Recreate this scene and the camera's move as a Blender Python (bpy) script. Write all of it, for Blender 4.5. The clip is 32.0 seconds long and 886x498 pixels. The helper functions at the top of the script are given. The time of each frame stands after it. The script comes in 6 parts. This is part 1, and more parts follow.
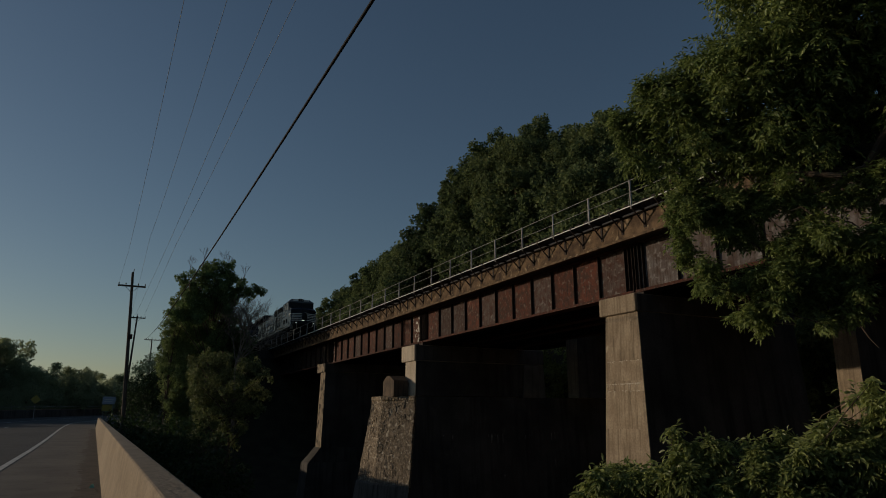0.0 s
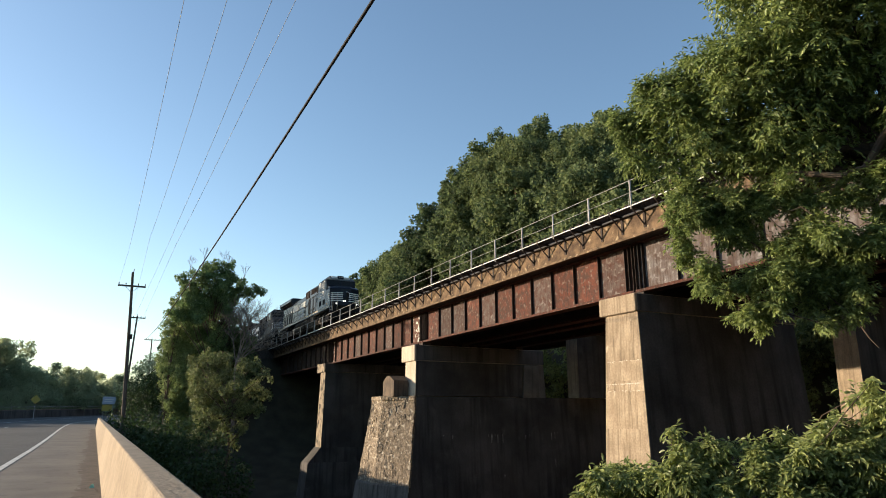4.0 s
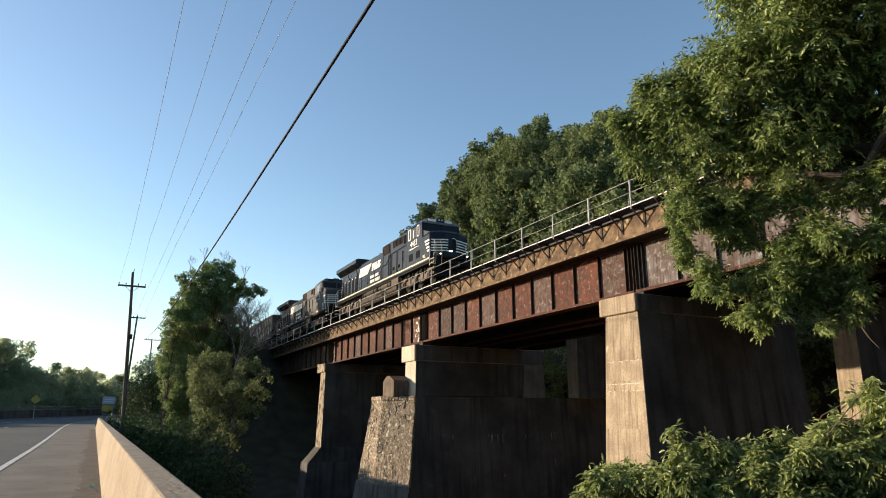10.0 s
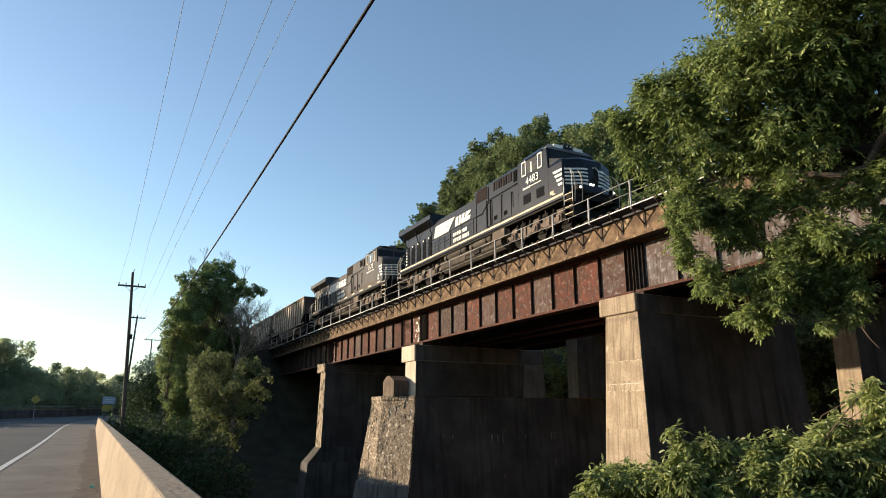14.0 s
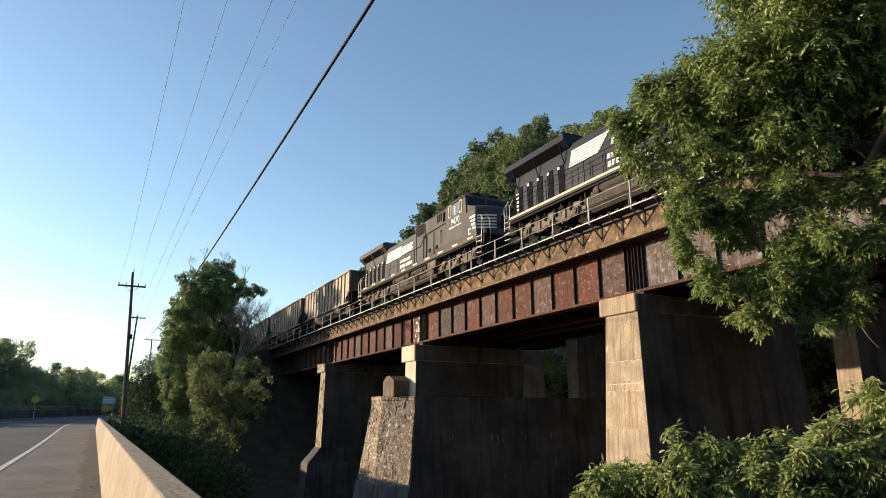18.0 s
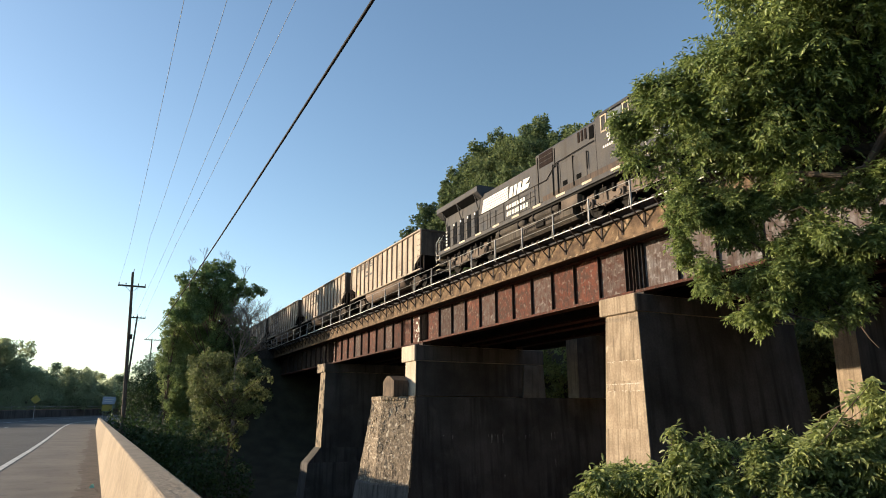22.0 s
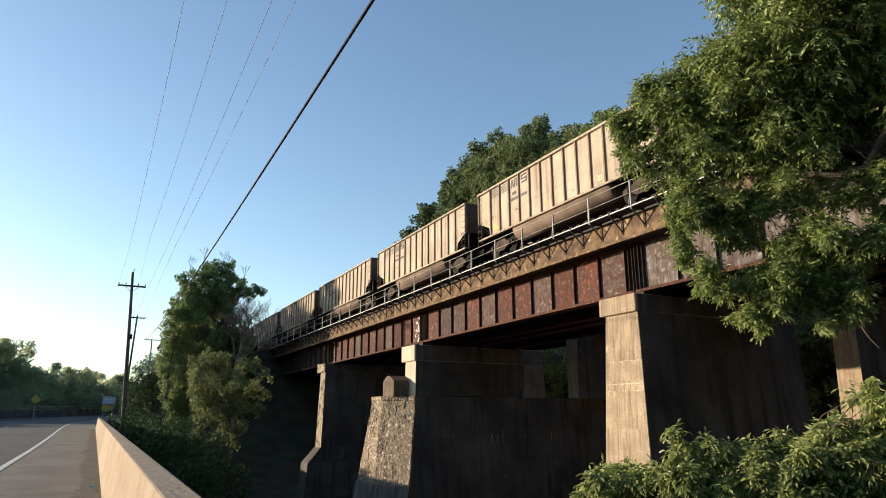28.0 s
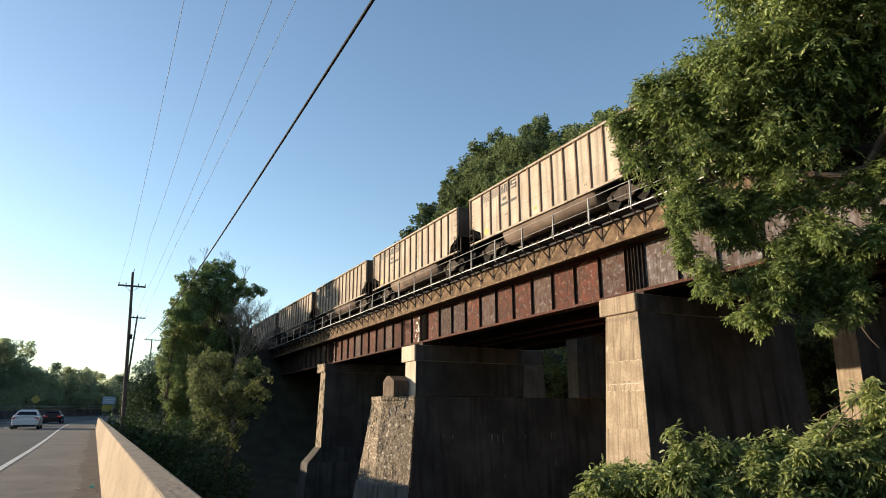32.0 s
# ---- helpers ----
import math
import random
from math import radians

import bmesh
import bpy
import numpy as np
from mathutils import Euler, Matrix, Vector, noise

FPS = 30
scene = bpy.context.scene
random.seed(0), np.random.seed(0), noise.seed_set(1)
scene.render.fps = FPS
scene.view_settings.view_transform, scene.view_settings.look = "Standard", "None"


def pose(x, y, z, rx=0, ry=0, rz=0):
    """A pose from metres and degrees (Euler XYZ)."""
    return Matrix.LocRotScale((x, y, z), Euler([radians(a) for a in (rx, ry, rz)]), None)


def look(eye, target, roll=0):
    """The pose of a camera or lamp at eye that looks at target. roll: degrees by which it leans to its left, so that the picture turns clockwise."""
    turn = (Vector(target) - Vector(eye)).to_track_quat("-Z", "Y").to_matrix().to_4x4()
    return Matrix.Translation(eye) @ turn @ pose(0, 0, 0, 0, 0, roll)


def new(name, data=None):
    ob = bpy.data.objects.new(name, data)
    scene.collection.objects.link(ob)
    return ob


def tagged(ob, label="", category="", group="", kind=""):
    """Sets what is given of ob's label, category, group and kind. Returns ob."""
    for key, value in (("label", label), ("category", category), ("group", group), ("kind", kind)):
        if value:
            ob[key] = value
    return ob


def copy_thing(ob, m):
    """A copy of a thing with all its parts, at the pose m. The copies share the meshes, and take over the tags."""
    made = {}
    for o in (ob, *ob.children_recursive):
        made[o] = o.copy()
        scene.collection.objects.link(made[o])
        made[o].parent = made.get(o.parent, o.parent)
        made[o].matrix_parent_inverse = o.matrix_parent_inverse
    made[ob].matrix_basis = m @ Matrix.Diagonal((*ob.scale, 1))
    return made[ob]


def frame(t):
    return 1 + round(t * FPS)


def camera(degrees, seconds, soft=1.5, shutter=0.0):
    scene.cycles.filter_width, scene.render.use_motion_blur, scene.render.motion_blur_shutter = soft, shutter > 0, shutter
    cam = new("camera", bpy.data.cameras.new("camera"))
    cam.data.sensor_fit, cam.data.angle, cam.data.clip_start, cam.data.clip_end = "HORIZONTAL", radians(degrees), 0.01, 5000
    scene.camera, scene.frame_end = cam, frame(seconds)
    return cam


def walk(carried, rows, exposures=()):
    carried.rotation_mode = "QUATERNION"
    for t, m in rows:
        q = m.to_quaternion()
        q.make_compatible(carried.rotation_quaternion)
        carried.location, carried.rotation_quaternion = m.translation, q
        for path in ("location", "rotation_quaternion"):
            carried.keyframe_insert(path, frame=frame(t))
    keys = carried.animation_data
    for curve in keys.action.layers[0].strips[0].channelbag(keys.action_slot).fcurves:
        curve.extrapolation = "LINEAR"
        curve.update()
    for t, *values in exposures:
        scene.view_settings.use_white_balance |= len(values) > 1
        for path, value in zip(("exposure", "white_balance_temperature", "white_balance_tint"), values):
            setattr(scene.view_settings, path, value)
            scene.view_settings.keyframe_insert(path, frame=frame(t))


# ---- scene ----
cam = camera(67.57, 32.0, soft=0.95)
EYE = pose(0, 0, 1.21, 103.9, 0, -27.09)
FADE = [(0.0, -2.45), (0.25, -2.0), (0.5, -1.55), (0.75, -1.13), (1.0, -0.76), (1.3, -0.33), (1.6, 0.0), (2.0, 0.0), (32.0, 0.0)]
EXPOSURE = 1.15
walk(cam, [(0, EYE), (32, EYE)], [(t, e + EXPOSURE, 6250, 10) for t, e in FADE])

# ---- daylight: low sun, ahead and to the left of the road ----
SUN_EL, SUN_AZ = 9.6, 48.0            # degrees over the horizon; degrees left of the road's line
world = bpy.data.worlds.new("sky")
scene.world = world
world.use_nodes = True
wn = world.node_tree
sky = wn.nodes.new("ShaderNodeTexSky")
sky.sky_type, sky.sun_disc = "NISHITA", False
sky.sun_elevation, sky.sun_rotation = radians(SUN_EL), radians(-SUN_AZ)
sky.altitude, sky.air_density, sky.dust_density, sky.ozone_density = 200, 1.0, 0.6, 1.6
wn.links.new(sky.outputs[0], wn.nodes["Background"].inputs[0])
wn.nodes["Background"].inputs[1].default_value = 0.12
SUN_DIR = Vector((-math.sin(radians(SUN_AZ)) * math.cos(radians(SUN_EL)),
                  math.cos(radians(SUN_AZ)) * math.cos(radians(SUN_EL)), math.sin(radians(SUN_EL))))
lamp = bpy.data.lights.new("sun", "SUN")
lamp.energy, lamp.angle, lamp.color = 4.2, radians(0.6), (1.0, 0.80, 0.56)
sun = new("sun", lamp)
sun.matrix_world = look(SUN_DIR * 300, (0, 0, 0))


# ---- materials ----
def material(name, base, dark, scale=1.0, fine=30.0, rough=0.8, bump=0.25, metal=0.0, spot=None, spot_at=0.6,
             spot_scale=4.0, streak=0.0, rnd=0.12, spec=0.3, soft=0.06, tall=1.0):
    """A worn surface: two colours mixed by broad noise, fine grain, optional spots and upright streaks."""
    m = bpy.data.materials.new(name)
    m.use_nodes = True
    nt = m.node_tree
    n, link = nt.nodes, nt.links.new
    bsdf = n["Principled BSDF"]
    co, info, add = n.new("ShaderNodeTexCoord"), n.new("ShaderNodeObjectInfo"), n.new("ShaderNodeVectorMath")
    mul = n.new("ShaderNodeMath")
    mul.operation, mul.inputs[1].default_value = "MULTIPLY", 37.0
    link(info.outputs["Random"], mul.inputs[0])
    link(co.outputs["Object"], add.inputs[0])
    link(mul.outputs[0], add.inputs[1])
    def tex(s, detail, stretch=1.0):
        mp, t = n.new("ShaderNodeMapping"), n.new("ShaderNodeTexNoise")
        mp.inputs["Scale"].default_value = (s, s, s * stretch)
        t.inputs["Scale"].default_value, t.inputs["Detail"].default_value = 1.0, detail
        link(add.outputs[0], mp.inputs[0])
        link(mp.outputs[0], t.inputs["Vector"])
        return t.outputs[0]
    def ramp(src, a, b):
        r = n.new("ShaderNodeMapRange")
        r.inputs[1].default_value, r.inputs[2].default_value = a, b
        link(src, r.inputs[0])
        return r.outputs[0]
    def mix(fac, a, b, mode="MIX"):
        x = n.new("ShaderNodeMix")
        x.data_type, x.blend_type = "RGBA", mode
        for sock, v in ((x.inputs[0], fac), (x.inputs[6], a), (x.inputs[7], b)):
            if isinstance(v, (int, float)):
                sock.default_value = v
            elif isinstance(v, tuple):
                sock.default_value = (*v, 1)
            else:
                link(v, sock)
        return x.outputs[2]
    grain = tex(fine, 4)
    col = mix(ramp(tex(scale, 6), 0.35, 0.68), base, dark)
    if streak:
        col = mix(ramp(tex(scale * 5, 5, 0.06), 0.48, 0.75), col, tuple(c * (1 - streak) for c in dark))
    if spot:
        col = mix(ramp(tex(spot_scale, 7, tall), spot_at, spot_at + soft), col, spot)
    shade = n.new("ShaderNodeHueSaturation")
    vary = n.new("ShaderNodeMapRange")
    vary.inputs[3].default_value, vary.inputs[4].default_value = 1 - rnd, 1 + rnd
    link(info.outputs["Random"], vary.inputs[0])
    val = n.new("ShaderNodeMath")
    val.operation = "MULTIPLY"
    link(vary.outputs[0], val.inputs[0])
    gr = n.new("ShaderNodeMapRange")
    gr.inputs[1].default_value, gr.inputs[2].default_value = 0.3, 0.7
    gr.inputs[3].default_value, gr.inputs[4].default_value = 0.82, 1.14
    link(grain, gr.inputs[0])
    link(gr.outputs[0], val.inputs[1])
    link(val.outputs[0], shade.inputs["Value"])
    link(col, shade.inputs["Color"])
    link(shade.outputs[0], bsdf.inputs["Base Color"])
    rr = n.new("ShaderNodeMapRange")
    rr.inputs[3].default_value, rr.inputs[4].default_value = rough - 0.1, min(1, rough + 0.1)
    link(grain, rr.inputs[0])
    link(rr.outputs[0], bsdf.inputs["Roughness"])
    bsdf.inputs["Metallic"].default_value = metal
    bsdf.inputs["Specular IOR Level"].default_value = spec
    if bump:
        b = n.new("ShaderNodeBump")
        b.inputs["Strength"].default_value, b.inputs["Distance"].default_value = bump, 0.02
        link(grain, b.inputs["Height"])
        link(b.outputs[0], bsdf.inputs["Normal"])
    return m


def leaf_material(name, light, deep, through_light=0.35, rough=0.5, gloss=0.3, vary=0.0):
    m = bpy.data.materials.new(name)
    m.use_nodes = True
    nt = m.node_tree
    n, link = nt.nodes, nt.links.new
    bsdf, out = n["Principled BSDF"], n["Material Output"]
    geo, co, t, add, x = (n.new("ShaderNode" + k) for k in ("NewGeometry", "TexCoord", "TexNoise", "Math", "Mix"))
    t.inputs["Scale"].default_value = 0.5
    link(co.outputs["Object"], t.inputs["Vector"])
    link(geo.outputs["Random Per Island"], add.inputs[0])
    link(t.outputs[0], add.inputs[1])
    add.operation = "ADD"
    half = n.new("ShaderNodeMapRange")
    half.inputs[1].default_value, half.inputs[2].default_value = 0.3, 1.5
    link(add.outputs[0], half.inputs[0])
    if vary:                             # each tree of a wood a little lighter or darker
        who, shift, both = (n.new("ShaderNode" + k) for k in ("ObjectInfo", "Math", "Math"))
        shift.operation, both.operation = "MULTIPLY_ADD", "ADD"
        shift.inputs[1].default_value, shift.inputs[2].default_value = vary, -0.5 * vary
        link(who.outputs["Random"], shift.inputs[0])
        link(shift.outputs[0], both.inputs[0])
        link(add.outputs[0], both.inputs[1])
        link(both.outputs[0], half.inputs[0])
    x.data_type = "RGBA"
    x.inputs[6].default_value, x.inputs[7].default_value = (*deep, 1), (*light, 1)
    link(half.outputs[0], x.inputs[0])
    link(x.outputs[2], bsdf.inputs["Base Color"])
    bsdf.inputs["Roughness"].default_value = rough
    bsdf.inputs["Specular IOR Level"].default_value = gloss
    tr, sh = n.new("ShaderNodeBsdfTranslucent"), n.new("ShaderNodeMixShader")
    link(x.outputs[2], tr.inputs[0])
    sh.inputs[0].default_value = through_light
    link(bsdf.outputs[0], sh.inputs[1])
    link(tr.outputs[0], sh.inputs[2])
    link(sh.outputs[0], out.inputs[0])
    return m


def glow(name, colour, strength):
    m = bpy.data.materials.new(name)
    m.use_nodes = True
    b = m.node_tree.nodes["Principled BSDF"]
    b.inputs["Base Color"].default_value = b.inputs["Emission Color"].default_value = (*colour, 1)
    b.inputs["Emission Strength"].default_value = strength
    return m


ASPHALT = material("asphalt", (0.075, 0.072, 0.07), (0.055, 0.053, 0.052), 0.15, 60, 0.85, 0.4, spot=(0.09, 0.088, 0.085), spot_scale=1.5)
SHOULDER = material("old_concrete_shoulder", (0.165, 0.142, 0.118), (0.11, 0.095, 0.08), 0.8, 50, 0.9, 0.4, spot=(0.08, 0.068, 0.056), spot_at=0.58, soft=0.15)
LINE = material("road_paint", (0.62, 0.6, 0.55), (0.42, 0.4, 0.37), 2, 40, 0.8, 0.2)
BARRIER = material("barrier_concrete", (0.325, 0.258, 0.185), (0.25, 0.195, 0.138), 2.6, 24, 0.92, 0.5, spot=(0.21, 0.165, 0.12), spot_at=0.57, spot_scale=6.0, soft=0.2)
CONCRETE = material("weathered_concrete", (0.36, 0.285, 0.20), (0.25, 0.19, 0.13), 1.5, 14, 0.9, 0.4, streak=0.42, spot=(0.47, 0.39, 0.29), spot_at=0.68, spot_scale=1.4, rnd=0.05)
LIME = material("white_lime_crust", (0.60, 0.54, 0.45), (0.45, 0.39, 0.31), 6.0, 30, 0.9, 0.3)
GREY_LIME = material("grey_lime_crust", (0.30, 0.275, 0.25), (0.16, 0.15, 0.14), 6.0, 30, 0.9, 0.3)
STONE = material("rough_stone", (0.33, 0.262, 0.188), (0.12, 0.094, 0.067), 6.5, 24, 0.95, 1.0, spot=(0.54, 0.465, 0.36), spot_at=0.57, spot_scale=3.4, rnd=0.16, streak=0.2, soft=0.1)
LICHEN = material("blackened_flaking_concrete", (0.34, 0.27, 0.19), (0.23, 0.18, 0.125), 1.5, 14, 0.9, 0.5, streak=0.3, spot=(0.055, 0.045, 0.036), spot_at=0.50, spot_scale=2.6, soft=0.12, tall=0.6)
STUB = material("brown_stained_concrete", (0.15, 0.11, 0.078), (0.08, 0.06, 0.045), 1.5, 15, 0.95, 0.6, streak=0.3)
PALE_CONCRETE = material("pale_patched_concrete", (0.56, 0.48, 0.38), (0.40, 0.33, 0.25), 0.8, 14, 0.9, 0.4, streak=0.25)
# streaked, stained concrete darkened further: shade under the tracks is in its colour
DARK_CONCRETE = material("shade_dark_concrete", (0.105, 0.096, 0.09), (0.048, 0.044, 0.041), 0.5, 12, 0.95, 0.3, streak=0.4, spot=(0.14, 0.13, 0.12), spot_at=0.62, spot_scale=1.6, soft=0.3, tall=0.5)
# duller copy of the concrete, with shade mixed into its colour
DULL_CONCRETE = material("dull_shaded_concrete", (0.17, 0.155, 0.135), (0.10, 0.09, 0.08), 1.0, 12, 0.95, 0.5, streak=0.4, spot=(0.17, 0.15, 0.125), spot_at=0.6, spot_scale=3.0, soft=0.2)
RUST = material("rusted_red_paint", (0.10, 0.033, 0.021), (0.045, 0.027, 0.022), 3.4, 18, 0.8, 0.35, spot=(0.135, 0.098, 0.082), spot_at=0.56, spot_scale=5.0, streak=0.25, rnd=0.3, spec=0.12, soft=0.16)
RUST_GREY = material("grey_brown_rusted_paint", (0.088, 0.07, 0.064), (0.066, 0.03, 0.022), 3.4, 18, 0.8, 0.35, spot=(0.15, 0.13, 0.12), spot_at=0.55, spot_scale=5.0, streak=0.25, rnd=0.2, spec=0.12, soft=0.16)
PEELED = material("peeled_grey_paint", (0.135, 0.12, 0.117), (0.068, 0.042, 0.033), 2.2, 16, 0.78, 0.35, spot=(0.23, 0.215, 0.21), spot_at=0.55, spot_scale=5.0, streak=0.3, spec=0.12, soft=0.16)
FLAKED = material("flaking_white_paint", (0.11, 0.045, 0.03), (0.08, 0.035, 0.025), 1.0, 18, 0.75, 0.35, spot=(0.6, 0.57, 0.52), spot_at=0.55, spot_scale=4.2, streak=0.3, spec=0.15)
# dark flaking paint, with tree shade partly put into the colour
DARK_FLAKED = material("shade_dark_flaking_paint", (0.05, 0.036, 0.03), (0.03, 0.023, 0.02), 2.2, 18, 0.85, 0.35, spot=(0.20, 0.185, 0.175), spot_at=0.64, spot_scale=4.0, streak=0.5, spec=0.08, soft=0.08, tall=0.35)
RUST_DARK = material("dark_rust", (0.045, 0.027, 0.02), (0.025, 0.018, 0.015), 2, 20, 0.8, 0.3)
RUST_ORANGE = material("orange_rust", (0.185, 0.125, 0.076), (0.06, 0.041, 0.031), 2.2, 18, 0.88, 0.6, spot=(0.31, 0.235, 0.15), spot_at=0.59, spot_scale=3.6, spec=0.1, soft=0.1)
GALV = material("galvanised_steel", (0.38, 0.37, 0.355), (0.25, 0.24, 0.23), 3, 40, 0.7, 0.1, spec=0.2)
WALK_EDGE = material("pale_walkway_steel", (0.74, 0.73, 0.70), (0.6, 0.59, 0.57), 3, 40, 0.7, 0.1, spec=0.3)
BALLAST = material("ballast_stone", (0.085, 0.076, 0.068), (0.04, 0.036, 0.033), 9, 30, 0.95, 1.0)
STEEL = material("rail_steel", (0.14, 0.09, 0.065), (0.07, 0.05, 0.04), 3, 30, 0.6, 0.2, metal=0.5)
LOCO_BLACK = material("black_locomotive_paint", (0.0085, 0.012, 0.020), (0.013, 0.0165, 0.025), 0.5, 30, 0.24, 0.02, streak=0.25, rnd=0.0, spec=0.1)
LOCO_DUSTY = material("dusty_faded_black_paint", (0.052, 0.053, 0.06), (0.075, 0.068, 0.062), 0.7, 25, 0.66, 0.04, streak=0.35, rnd=0.0, spec=0.14)
GRIME = material("rust_stained_black_paint", (0.085, 0.055, 0.038), (0.05, 0.04, 0.034), 1.6, 20, 0.75, 0.1, streak=0.4, rnd=0.0, spec=0.2)
CAR_TRUCK = material("oily_brown_truck_iron", (0.075, 0.058, 0.047), (0.04, 0.032, 0.027), 2, 25, 0.85, 0.3, spec=0.12)
TIE = material("creosoted_timber", (0.03, 0.024, 0.02), (0.018, 0.015, 0.013), 3, 30, 0.85, 0.4)
UNDER = material("dusty_running_gear", (0.19, 0.15, 0.12), (0.10, 0.08, 0.066), 1.5, 25, 0.88, 0.3, spec=0.1)
# light grey stands in for skylight on the black roof's front slope
ROOF_GREY = material("skylit_grey_roof_paint", (0.14, 0.145, 0.155), (0.09, 0.094, 0.102), 1.5, 30, 0.6, 0.05, spec=0.2)
TANK = material("grimy_tank_paint", (0.105, 0.09, 0.075), (0.055, 0.047, 0.04), 1.2, 22, 0.85, 0.25, streak=0.3, spec=0.1)
UNDER_DARK = material("greasy_black_iron", (0.02, 0.018, 0.016), (0.012, 0.011, 0.01), 2, 25, 0.8, 0.2, spec=0.08)
GRILLE = material("black_grille_mesh", (0.006, 0.006, 0.006), (0.004, 0.004, 0.004), 4, 40, 0.95, 0.2, spec=0.03)
WHITE = material("white_lettering_paint", (0.72, 0.71, 0.67), (0.58, 0.56, 0.52), 2, 40, 0.6, 0.05, rnd=0.03)
CREAM_SILL = material("pale_sill_stripe", (0.55, 0.46, 0.33), (0.38, 0.31, 0.23), 1.5, 30, 0.7, 0.1)
COAL_CAR = material("dusty_tan_car_paint", (0.44, 0.375, 0.302), (0.335, 0.28, 0.22), 0.5, 20, 0.8, 0.12, streak=0.45, spot=(0.2, 0.15, 0.105), spot_at=0.69, spot_scale=1.6, rnd=0.1, spec=0.1)
CAR_RIB = material("brown_rib_paint", (0.27, 0.195, 0.145), (0.17, 0.125, 0.095), 1.0, 20, 0.85, 0.12, spec=0.1)
# coal dust on the car ends, darkened further to paint their shade
CAR_END = material("dusty_shade_dark_car_end", (0.13, 0.097, 0.075), (0.065, 0.05, 0.04), 0.8, 20, 0.85, 0.15, streak=0.3, spec=0.1)
TUB = material("dusty_belly_paint", (0.20, 0.15, 0.118), (0.12, 0.09, 0.072), 0.8, 20, 0.85, 0.15, spec=0.1)
GRIT = material("brown_road_grit", (0.125, 0.10, 0.08), (0.075, 0.06, 0.047), 6, 30, 0.95, 0.8)
CAR_GREY = material("grey_stencil_paint", (0.075, 0.075, 0.078), (0.13, 0.12, 0.115), 2, 30, 0.8, 0.05)
COAL = material("coal", (0.02, 0.02, 0.02), (0.01, 0.01, 0.01), 5, 25, 0.6, 1.0)
VENT = material("dull_brown_vent_mesh", (0.028, 0.020, 0.018), (0.018, 0.014, 0.013), 3, 40, 0.9, 0.2, spec=0.05)
VENT_DARK = material("dark_grey_vent_mesh", (0.0075, 0.0085, 0.011), (0.010, 0.011, 0.013), 3, 40, 0.9, 0.2, spec=0.05)
GLASS = material("dark_window_glass", (0.008, 0.009, 0.011), (0.012, 0.013, 0.015), 1, 10, 0.3, 0.0, spec=0.12)
# sky reflection is put into this glass as a pale base colour
PALE_GLASS = material("sky_lit_window_glass", (0.10, 0.12, 0.135), (0.14, 0.155, 0.165), 1, 10, 0.12, 0.0, spec=0.5)
LIGHT = glow("lit_headlamp", (1.0, 0.93, 0.8), 1.1)
TAIL = glow("lit_tail_lamp", (0.7, 0.04, 0.03), 0.25)
RED_LENS = material("red_lamp_lens", (0.30, 0.02, 0.02), (0.2, 0.015, 0.015), 2, 20, 0.3, 0.0)
WOOD = material("weathered_pole_wood", (0.11, 0.085, 0.07), (0.06, 0.047, 0.04), 1.5, 25, 0.9, 0.4, streak=0.4)
WIRE = material("black_cable", (0.007, 0.007, 0.009), (0.010, 0.010, 0.012), 1, 10, 0.7, 0.0, spec=0.08)
WIRE_PALE = material("grey_aluminium_wire", (0.21, 0.225, 0.25), (0.26, 0.275, 0.30), 1, 10, 0.6, 0.0, spec=0.1)
BARK = material("grey_brown_bark", (0.13, 0.095, 0.07), (0.065, 0.05, 0.04), 2, 20, 0.95, 0.8)
DEADWOOD = material("pale_dead_bark", (0.24, 0.20, 0.17), (0.14, 0.115, 0.1), 2, 20, 0.9, 0.4)
SOIL = material("leafy_ground", (0.055, 0.05, 0.032), (0.03, 0.027, 0.018), 0.6, 9, 0.95, 1.0)
YELLOW = material("yellow_sign_face", (0.42, 0.31, 0.06), (0.34, 0.25, 0.06), 1, 20, 0.6, 0.0)
BLUE = material("pale_blue_sign_face", (0.40, 0.45, 0.56), (0.34, 0.39, 0.5), 1, 20, 0.6, 0.0)
TEAL = material("teal_plastic", (0.12, 0.36, 0.36), (0.2, 0.45, 0.45), 20, 60, 0.4, 0.0)
AUTO_WHITE = material("silver_white_car_paint", (0.60, 0.60, 0.60), (0.52, 0.52, 0.53), 0.4, 10, 0.25, 0.0)
AUTO_DARK = material("dark_maroon_car_paint", (0.020, 0.008, 0.010), (0.026, 0.011, 0.013), 0.4, 10, 0.22, 0.0)
RUBBER = material("tyre_rubber", (0.02, 0.02, 0.02), (0.03, 0.03, 0.03), 4, 30, 0.85, 0.1)
ALLOY = material("alloy_wheel", (0.4, 0.4, 0.42), (0.3, 0.3, 0.32), 2, 20, 0.35, 0.0, metal=0.8)
LEAF_NEAR = leaf_material("ash_leaf", (0.315, 0.38, 0.12), (0.062, 0.098, 0.032), 0.38, 0.45, 0.36)
LEAF_BUSH = leaf_material("shrub_leaf", (0.43, 0.475, 0.175), (0.125, 0.165, 0.055), 0.54, 0.4, 0.45)
LEAF_MAPLE = leaf_material("dark_green_leaf", (0.20, 0.28, 0.105), (0.06, 0.105, 0.04), 0.38)
LEAF_ELM = leaf_material("mid_green_leaf", (0.28, 0.34, 0.125), (0.10, 0.14, 0.05), 0.42)
LEAF_OLIVE = leaf_material("olive_leaf", (0.235, 0.265, 0.105), (0.078, 0.096, 0.038), 0.38)
